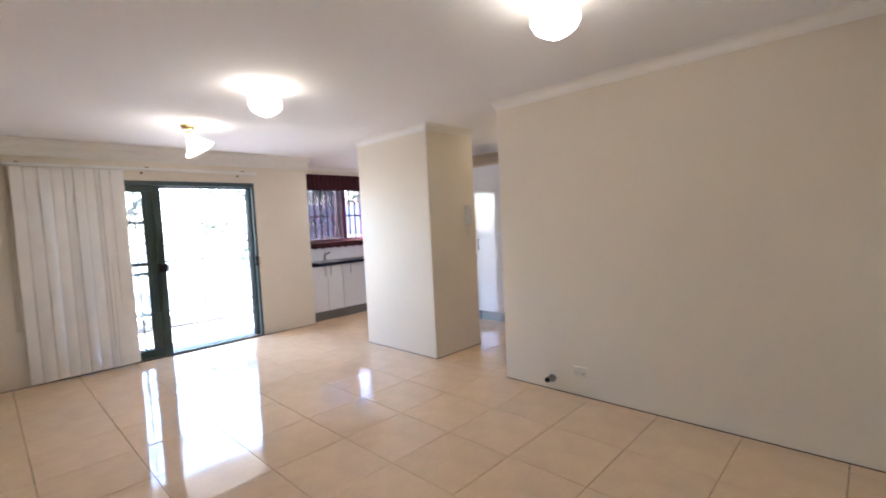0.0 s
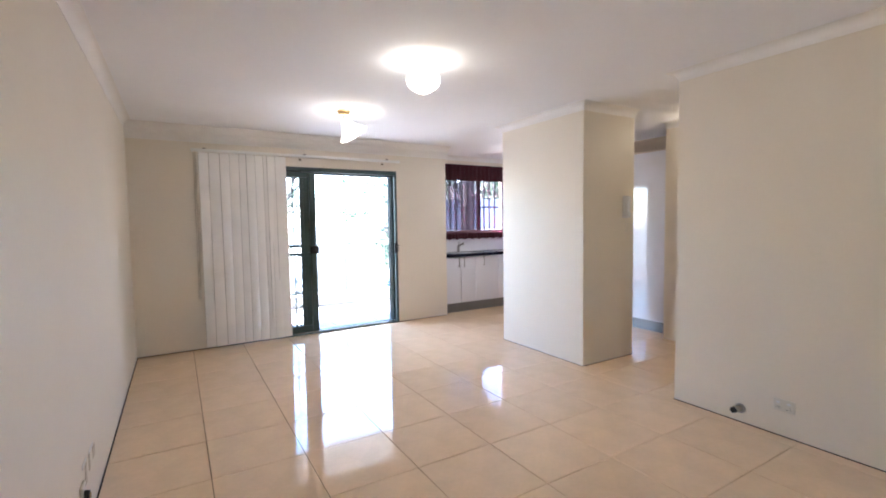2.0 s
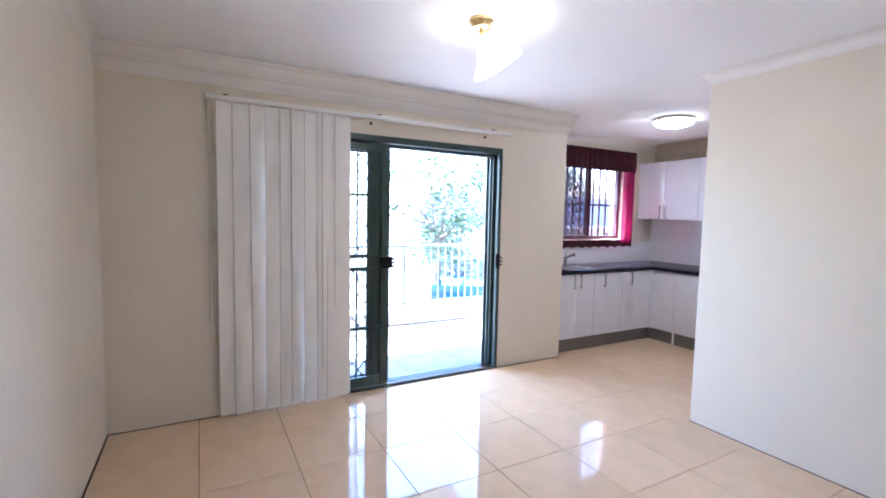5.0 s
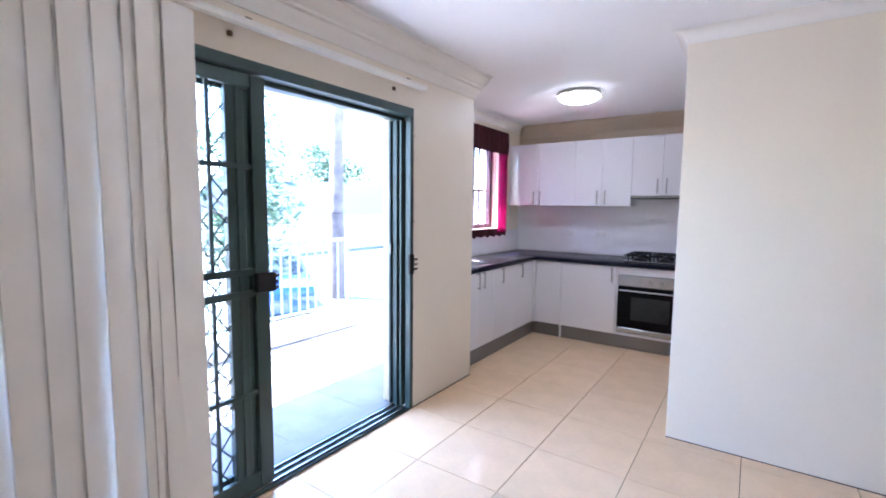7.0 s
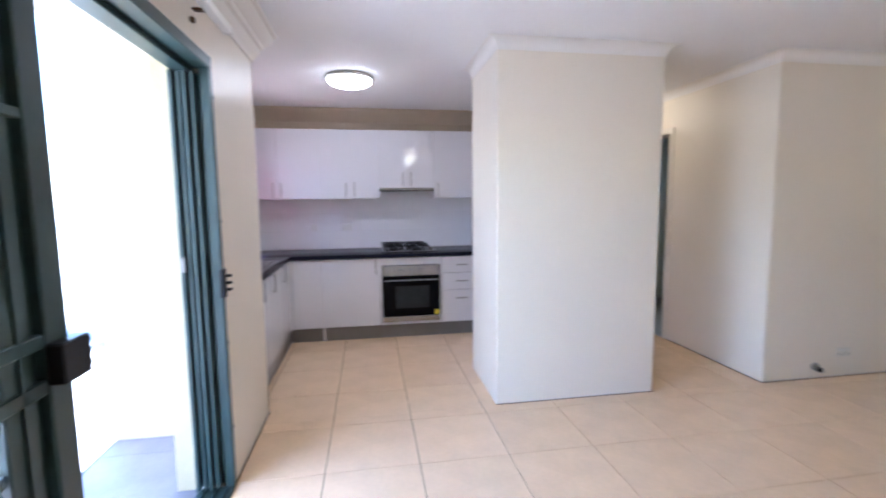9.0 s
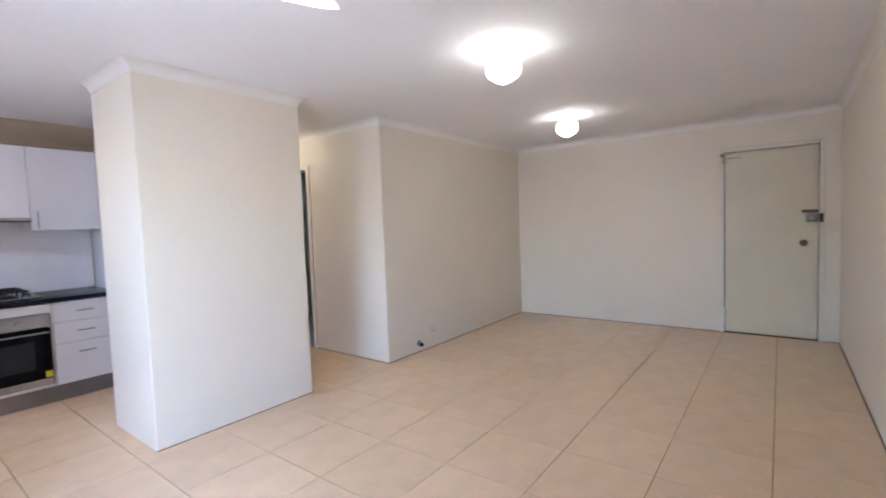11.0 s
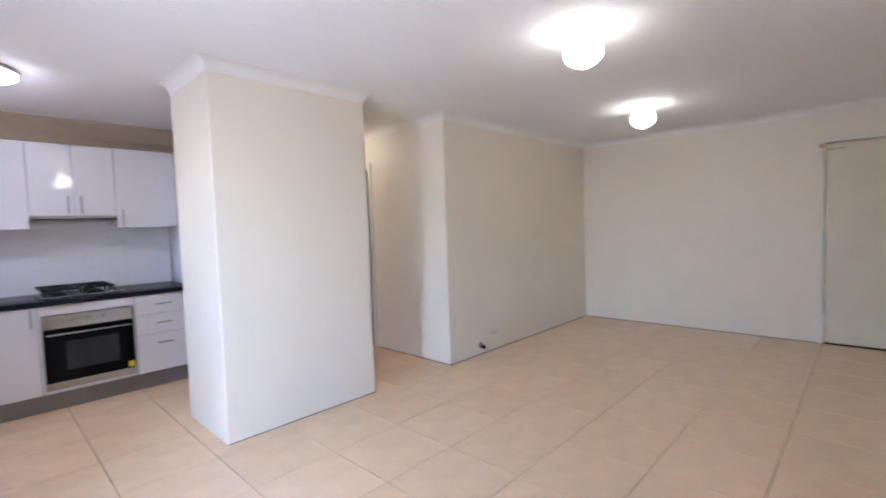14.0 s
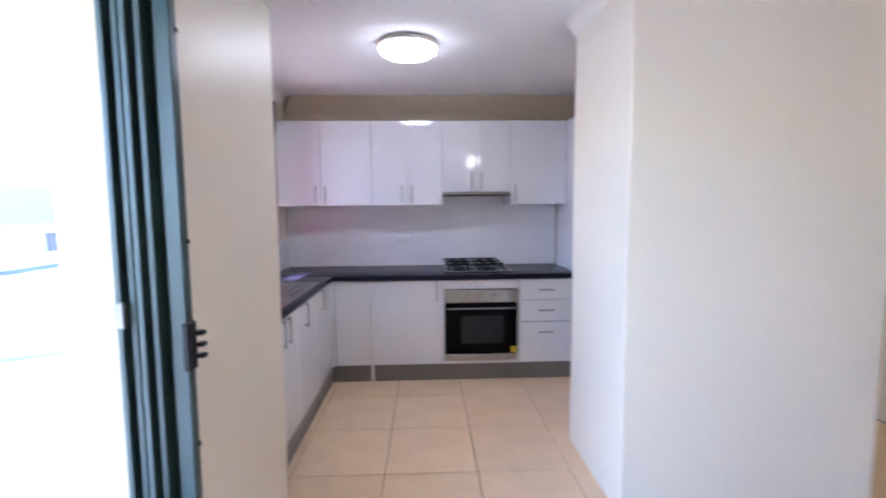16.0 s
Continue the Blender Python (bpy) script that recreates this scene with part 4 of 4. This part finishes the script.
part("cap", rod(bmesh.new(), (-1.795, NORTH - 0.0505, 0.09), (-1.80, NORTH - 0.066, 0.088), 0.019, seg=16), M_BLACK, g, smooth=True)

ic = thing("intercom", (PX1, 3.93, 1.23), "ivory wall intercom handset with coiled cord on the pier", "intercom")
part("base", one_box(PX1 + 0.0005, PX1 + 0.03, 3.892, 3.966, 1.37, 1.585, bevel=0.008, segments=2), M_WHITEP, ic)
hs = part("handset", one_box(PX1 + 0.0305, PX1 + 0.052, 3.90, 3.945, 1.375, 1.58, bevel=0.009, segments=2), M_WHITEP, ic)
part("earpiece", one_box(PX1 + 0.0522, PX1 + 0.062, 3.902, 3.943, 1.53, 1.576, bevel=0.006, segments=2), M_WHITEP, hs)
part("mouthpiece", one_box(PX1 + 0.0522, PX1 + 0.062, 3.902, 3.943, 1.38, 1.424, bevel=0.006, segments=2), M_WHITEP, hs)
part("door_button", one_box(PX1 + 0.0305, PX1 + 0.036, 3.950, 3.964, 1.45, 1.47, bevel=0.002), M_BLACK, ic)
part("speaker_grille", one_box(PX1 + 0.0305, PX1 + 0.033, 3.950, 3.966, 1.52, 1.56, bevel=0.001), M_KICK, ic)
bm = bmesh.new()
last = None
for i in range(90):
    a = i * 0.9
    z = 1.365 - 0.13 * math.sin(math.pi * i / 89)
    q = Vector((PX1 + 0.02 + 0.007 * math.cos(a), 3.905 + 0.05 * i / 89 + 0.007 * math.sin(a), z))
    if last is not None:
        rod(bm, last, q, 0.0022, seg=5)
    last = q
part("coiled_cord", bm, M_PLASTIC, ic, "ivory coiled cord")

# low cable outlet and old fixing marks on the long wall
c = thing("cable_outlet", (-2.70, SOUTH, 0.12), "ivory cable outlet with black socket low on the long wall", "cable outlet")
part("plate", one_box(-2.745, -2.66, SOUTH + 0.0005, SOUTH + 0.012, 0.13, 0.25, bevel=0.004), M_PLASTIC, c)
part("socket", rod(bmesh.new(), (-2.70, SOUTH + 0.0122, 0.195), (-2.70, SOUTH + 0.03, 0.195), 0.026, 0.022, seg=18), M_BLACK, c, smooth=True)
part("socket_core", rod(bmesh.new(), (-2.70, SOUTH + 0.0302, 0.195), (-2.70, SOUTH + 0.034, 0.195), 0.012, seg=14), M_BRASS, c, smooth=True)
rng = random.Random(7)
for i, (x, z, w, hh) in enumerate(((-2.83, 0.24, 0.02, 0.10), (-2.93, 0.25, 0.018, 0.08), (-3.05, 0.25, 0.03, 0.06), (-2.80, 0.30, 0.05, 0.02), (-2.98, 0.295, 0.06, 0.018))):
    solo("wall_mark", one_box(x - w, x + w, SOUTH + 0.0006, SOUTH + 0.0024, z - hh / 2, z + hh / 2, bevel=0.0008), M_STAIN if i < 3 else M_PATCH, "old scuffed filler mark on the painted wall", "wall mark", "wall marks")

# ---- balcony ----
balc = structure("floor_balcony", one_box(-8.12, OUT, -1.6, 4.30, -0.30, -0.058), M_GROUT, "grey tiled balcony floor")
structure("wall_balcony_kerb", one_box(-8.12, -7.90, -1.6, 4.22, -0.058, 0.15, bevel=0.02, segments=3), M_RENDERW, "white painted balcony kerb", "kerb")
bm = one_box(-6.72, -6.705, 3.43, WY0, -1.3, TOP)
box(bm, -6.72, -6.705, WY1, 6.0, -1.3, TOP)
box(bm, -6.72, -6.705, WY0, WY1, -1.3, WZ0)
box(bm, -6.72, -6.705, WY0, WY1, WZ1, TOP)
structure("wall_exterior_skin", bm, M_RENDERY, "cream rendered outer kitchen wall")
structure("wall_exterior_return", one_box(-6.705, OUT - 0.001, 3.414, 3.429, -0.3, TOP), M_RENDERY, "cream rendered side wall of the balcony recess")
structure("wall_exterior_reveal", one_box(OUT - 0.002, -5.99, DY1 - 0.004, DY1 + 0.05, -0.05, DZ), M_RENDERY, "cream rendered door reveal")
structure("wall_balcony_south", one_box(-8.12, OUT, -1.75, -1.6, -1.3, TOP), M_RENDERY, "cream rendered side wall of the balcony")
structure("ceiling_balcony", one_box(-7.84, OUT - 0.003, -1.75, 3.41, 2.45, TOP), M_RENDERW, "white underside of the balcony above")
structure("wall_exterior_base", one_box(-8.10, OUT, -1.75, 4.28, -1.3, -0.301), M_RENDERY, "cream rendered wall under the balcony")

rail = thing("balcony_railing", (-8.0, 1.3, 0.15), "pale mint painted steel balcony railing with thin balusters", "railing")
part("top_rail", one_box(-8.025, -7.975, -1.6, 4.20, 0.985, 1.02, bevel=0.008, segments=2), M_RAILG, rail)
part("bottom_rail", one_box(-8.015, -7.985, -1.6, 4.20, 0.205, 0.232, bevel=0.004), M_RAILG, rail)
for y in (-1.55, 0.6, 2.73, 4.18):
    part("post", one_box(-8.02, -7.98, y - 0.018, y + 0.018, 0.15, 0.984, bevel=0.004), M_RAILG, rail)
me = to_mesh("baluster", one_box(-0.008, 0.008, -0.008, 0.008, 0.233, 0.984), M_RAILG)
y = -1.45
while y < 4.1:
    if min(abs(y - q) for q in (-1.55, 0.6, 2.73, 4.18)) > 0.04:
        ob = new("baluster", me)
        ob.parent, ob.location = rail, (0, y - 1.3, -0.15)
    y += 0.112

structure("trim_door_sill", one_box(OUT - 0.03, -5.987, DY0, DY1 - 0.005, -0.049, -0.001, bevel=0.004), M_BALC, "grey outer door sill", "sill")

# ---- beyond the balcony ----
GZ = -1.3
structure("ground", one_box(-400, 300, -400, 400, GZ - 0.5, GZ), M_GROUND, "pale sunlit ground beyond the balcony")


def leafy(bm, rng, centre, radius, count, size):
    for _ in range(count):
        d = Vector((rng.gauss(0, 1), rng.gauss(0, 1), rng.gauss(0, 1))).normalized() * (rng.random() ** 0.45)
        p = Vector(centre) + Vector((d.x * radius[0], d.y * radius[1], d.z * radius[2]))
        a = Vector((rng.gauss(0, 1), rng.gauss(0, 1), rng.gauss(0, 0.6))).normalized()
        b = a.cross(Vector((rng.gauss(0, 1), rng.gauss(0, 1), rng.gauss(0, 1)))).normalized()
        s = size * (0.6 + 0.8 * rng.random())
        vs = [bm.verts.new(p + q) for q in (-a * s, b * s * 0.35, a * s, -b * s * 0.35)]
        bm.faces.new(vs)


def tree(x, y, height, spread, seed, label, leaves=1600, trunk_r=0.16, clumps=9, low=0.35, leaf=0.085):
    rng = random.Random(seed)
    t = thing("tree", (x, y, GZ), label, "tree")
    bm = bmesh.new()
    rod(bm, (x, y, GZ), (x + 0.1, y + 0.05, GZ + height * 0.5), trunk_r, trunk_r * 0.7, 12)
    tips = []
    for i in range(clumps):
        a = 2 * math.pi * i / clumps + rng.random()
        r = spread * (0.25 + 0.65 * rng.random())
        tip = Vector((x + r * math.cos(a), y + r * math.sin(a), GZ + height * (low + (1 - low) * rng.random())))
        base = Vector((x + 0.05, y, GZ + height * (0.25 + 0.25 * rng.random())))
        rod(bm, base, tip, trunk_r * 0.4, trunk_r * 0.1, 7)
        tips.append(tip)
    part("trunk", bm, M_BARK, t, smooth=True)
    bm = bmesh.new()
    for tip in tips:
        k = spread * (0.32 + 0.25 * rng.random())
        leafy(bm, rng, tip, (k, k, k * 0.75), 3 * leaves // (2 * clumps), leaf)
    part("crown", bm, M_LEAF, t, "loose green foliage with gaps")


tree(-13.5, 6.1, 4.7, 1.55, 3, "leafy green garden tree beyond the balcony railing", 1700, 0.10, 12, 0.3)
tree(-17.5, 8.6, 3.0, 1.6, 9, "dense dark green shrub-like tree beside the road", 2400, 0.14, 10, 0.25)
tree(-24.0, 4.5, 8.0, 3.5, 12, "tall green tree across the road", 2600, 0.25, 12, 0.35)
tree(-26.0, -6.0, 8.0, 3.8, 15, "tall green tree across the road", 2400, 0.25, 12, 0.35)
tree(-36.0, 25.0, 8.0, 4.2, 18, "tall green tree behind the far house", 6000, 0.25, 18, 0.3, 0.17)
tree(-37.0, 32.0, 7.5, 4.2, 19, "tall green tree behind the far house", 6000, 0.25, 18, 0.3, 0.17)
tt = thing("palm_trunk", (-14.0, 9.4, GZ), "bare pale tree trunk beyond the balcony", "tree")
bm = bmesh.new()
pts = [(-14.0, 9.40, GZ), (-14.02, 9.44, 0.0), (-13.98, 9.40, 1.2), (-14.02, 9.46, 2.4), (-14.0, 9.5, 3.6), (-13.9, 9.6, 5.0)]
for a, b, r, r2 in zip(pts, pts[1:], (0.30, 0.25, 0.22, 0.20, 0.18), (0.25, 0.22, 0.20, 0.18, 0.14)):
    rod(bm, a, b, r, r2, 16)
part("trunk", bm, M_BARK, tt, smooth=True)
bm = bmesh.new()
leafy(bm, random.Random(21), (-13.9, 9.6, 6.2), (1.5, 1.5, 1.0), 900, 0.2)
part("crown", bm, M_LEAF, tt)


def car(x, y, turn):
    """A small hatchback, built about its own middle and then turned."""
    c = thing("car", (0, 0, 0), "parked blue hatchback car below the balcony", "car")
    prof = [(-2.0, 0.30), (-2.02, 0.62), (-1.9, 0.86), (-1.1, 0.96), (-0.45, 1.42), (0.95, 1.46), (1.7, 1.05), (1.98, 0.95), (2.02, 0.55), (1.98, 0.30)]
    bm = bmesh.new()
    rings = []
    for w, k in ((-0.84, 0.97), (-0.80, 1.0), (0.80, 1.0), (0.84, 0.97)):
        rings.append([bm.verts.new((px * k, w * (0.84 if pz > 1.1 else 1.0), 0.3 + (pz - 0.3) * k)) for px, pz in prof])
    n = len(prof)
    for a, b in zip(rings, rings[1:]):
        for i in range(n):
            bm.faces.new((a[i], a[(i + 1) % n], b[(i + 1) % n], b[i]))
    bm.faces.new(rings[0]), bm.faces.new(rings[-1][::-1])
    body = part("body", bm, M_CAR, c, "glossy blue body", smooth=True)
    for s in (-1, 1):
        bm = bmesh.new()
        q = [(-0.85, 1.02), (-0.42, 1.35), (0.85, 1.38), (1.35, 1.05)]
        vs = [bm.verts.new((px, s * (0.845 if pz < 1.2 else 0.712), pz)) for px, pz in q]
        f = bm.faces.new(vs)
        ex = bmesh.ops.extrude_face_region(bm, geom=[f])
        for v in ex["geom"]:
            if isinstance(v, bmesh.types.BMVert):
                v.co.y -= s * 0.03
        part("side_window", bm, M_CARGLASS, body)
    bm = bmesh.new()
    vs = [bm.verts.new(v) for v in ((-1.04, -0.72, 1.02), (-1.04, 0.72, 1.02), (-0.50, 0.62, 1.415), (-0.50, -0.62, 1.415))]
    f = bm.faces.new(vs)
    ex = bmesh.ops.extrude_face_region(bm, geom=[f])
    for v in ex["geom"]:
        if isinstance(v, bmesh.types.BMVert):
            v.co.z += 0.012
    part("windscreen", bm, M_CARGLASS, body)
    for px in (-1.3, 1.3):
        for s in (-1, 1):
            wh = part("wheel", rod(bmesh.new(), (px, s * 0.68, 0.31), (px, s * 0.87, 0.31), 0.31, seg=28), M_TYRE, c, "black tyre", smooth=True)
            part("rim", rod(bmesh.new(), (px, s * 0.86, 0.31), (px, s * 0.885, 0.31), 0.20, seg=20), M_STEEL, wh, "silver wheel rim", smooth=True)
    c.matrix_basis = pose(x, y, GZ, 0, 0, turn)
    return c


car(-14.2, 7.4, 148)

hs = thing("house", (-27, 22, GZ), "far single-storey house with blue-grey sheet roof", "house")
part("wall", one_box(-31, -25, 14, 30, GZ, 0.9), M_BRICKH, hs)
bm = bmesh.new()
prism = [(-24.4, 0.85), (-28.0, 3.0), (-31.6, 0.85)]
ends = [[bm.verts.new((px, yy, pz)) for px, pz in prism] for yy in (13.4, 30.6)]
for i in range(3):
    bm.faces.new((ends[0][i], ends[0][(i + 1) % 3], ends[1][(i + 1) % 3], ends[1][i]))
bm.faces.new(ends[0]), bm.faces.new(ends[1][::-1])
roof = part("roof", bm, M_ROOF, hs, "blue-grey sheet roof")
part("chimney", one_box(-28.4, -27.8, 17.5, 18.1, 2.7, 3.7), M_BRICKH, roof)
part("gutter", one_box(-24.5, -24.3, 13.4, 30.6, 0.72, 0.84), M_RENDERW, hs)
for y in (25.6, 27.6):
    w = part("window", one_box(-25.0, -24.96, y, y + 1.2, -0.6, 0.4), M_WINFRAME, hs)
    part("pane", one_box(-24.958, -24.95, y + 0.06, y + 1.14, -0.54, 0.34), M_CARGLASS, w)

# ---- splashback tiles ----
spl = structure("wall_splashback", one_box(KW + 0.002, -3.94, KN - 0.010, KN - 0.0005, CT + 0.001, UB + 0.2), M_SPLASHG, "white glazed tile splashback behind the cooktop", "splashback")
spl2 = structure("wall_splashback_window", one_box(KW + 0.0005, KW + 0.008, KS + 0.002, KN - 0.011, CT + 0.001, WZ0 - 0.03), M_SPLASHG, "white glazed tile splashback under the kitchen window", "splashback")
TW, TH = 0.30, 0.20


def add_piece(name, parent, mat, x0, x1, y0, y1, z0, z1, cache, b=0.0015):
    key = (round(x1 - x0, 4), round(y1 - y0, 4), round(z1 - z0, 4), mat.name)
    if key not in cache:
        w, d, h = (x1 - x0) / 2, (y1 - y0) / 2, (z1 - z0) / 2
        cache[key] = to_mesh(name, one_box(-w, w, -d, d, -h, h, bevel=b), mat)
    ob = new(name, cache[key])
    ob.parent, ob.location = parent, ((x0 + x1) / 2, (y0 + y1) / 2, (z0 + z1) / 2)
    return ob


cache = {}
z = CT + 0.003
while z < UB + 0.19:
    top = min(z + TH - 0.002, UB + 0.198)
    x = KW + 0.011
    while x < -3.95:
        add_piece("tile", spl, M_SPLASH, x, min(x + TW - 0.002, -3.942), KN - 0.0115, KN - 0.0101, z, top, cache, 0.0005)
        x += TW
    if top < WZ0 - 0.03:
        y = KS + 0.005
        while y < KN - 0.03:
            add_piece("tile", spl2, M_SPLASH, KW + 0.0081, KW + 0.0095, y, min(y + TW - 0.002, KN - 0.0125), z, top, cache, 0.0005)
            y += TW
    z += TH

# ---- floor tiles ----
GX, GY, PX, PY, GAP = -5.399, 0.270, 0.4940, 0.4965, 0.0017
ROOMS = [(WEST, EAST, SOUTH, NORTH), (WEST - 0.15, HX1, NORTH, BACK + 0.03), (HX0, HX1, BACK + 0.03, HN)]
cache = {}
for i in range(-2, 14):
    for j in range(-1, 14):
        for rx0, rx1, ry0, ry1 in ROOMS:
            x0, x1 = max(GX + i * PX + GAP, rx0 + (0.004 if rx0 > -5.9 else 0)), min(GX + (i + 1) * PX - GAP, rx1 - 0.004)
            y0, y1 = max(GY + j * PY + GAP if j >= 0 else SOUTH, ry0 + (0.004 if ry0 == SOUTH else 0)), min(GY + (j + 1) * PY - GAP, ry1 - (0.004 if ry1 == NORTH and x0 > HX1 - 0.1 else 0))
            if x1 - x0 > 0.02 and y1 - y0 > 0.02:
                add_piece("tile", floor, M_TILE, x0, x1, y0, y1, -0.0058, 0.0, cache, 0.0006)
cache = {}
for i in range(4):
    for j in range(10):
        x0, y0 = -7.90 + 0.602 * i, -1.59 + 0.602 * j
        x1, y1 = min(x0 + 0.598, OUT - 0.002), min(y0 + 0.598, 4.29)
        if x1 - x0 > 0.02 and y1 - y0 > 0.02 and not (x0 > -6.72 and y0 > 3.40):
            add_piece("tile", balc, M_BALC, x0, x1, y0, y1, -0.0578, -0.05, cache, 0.0015)
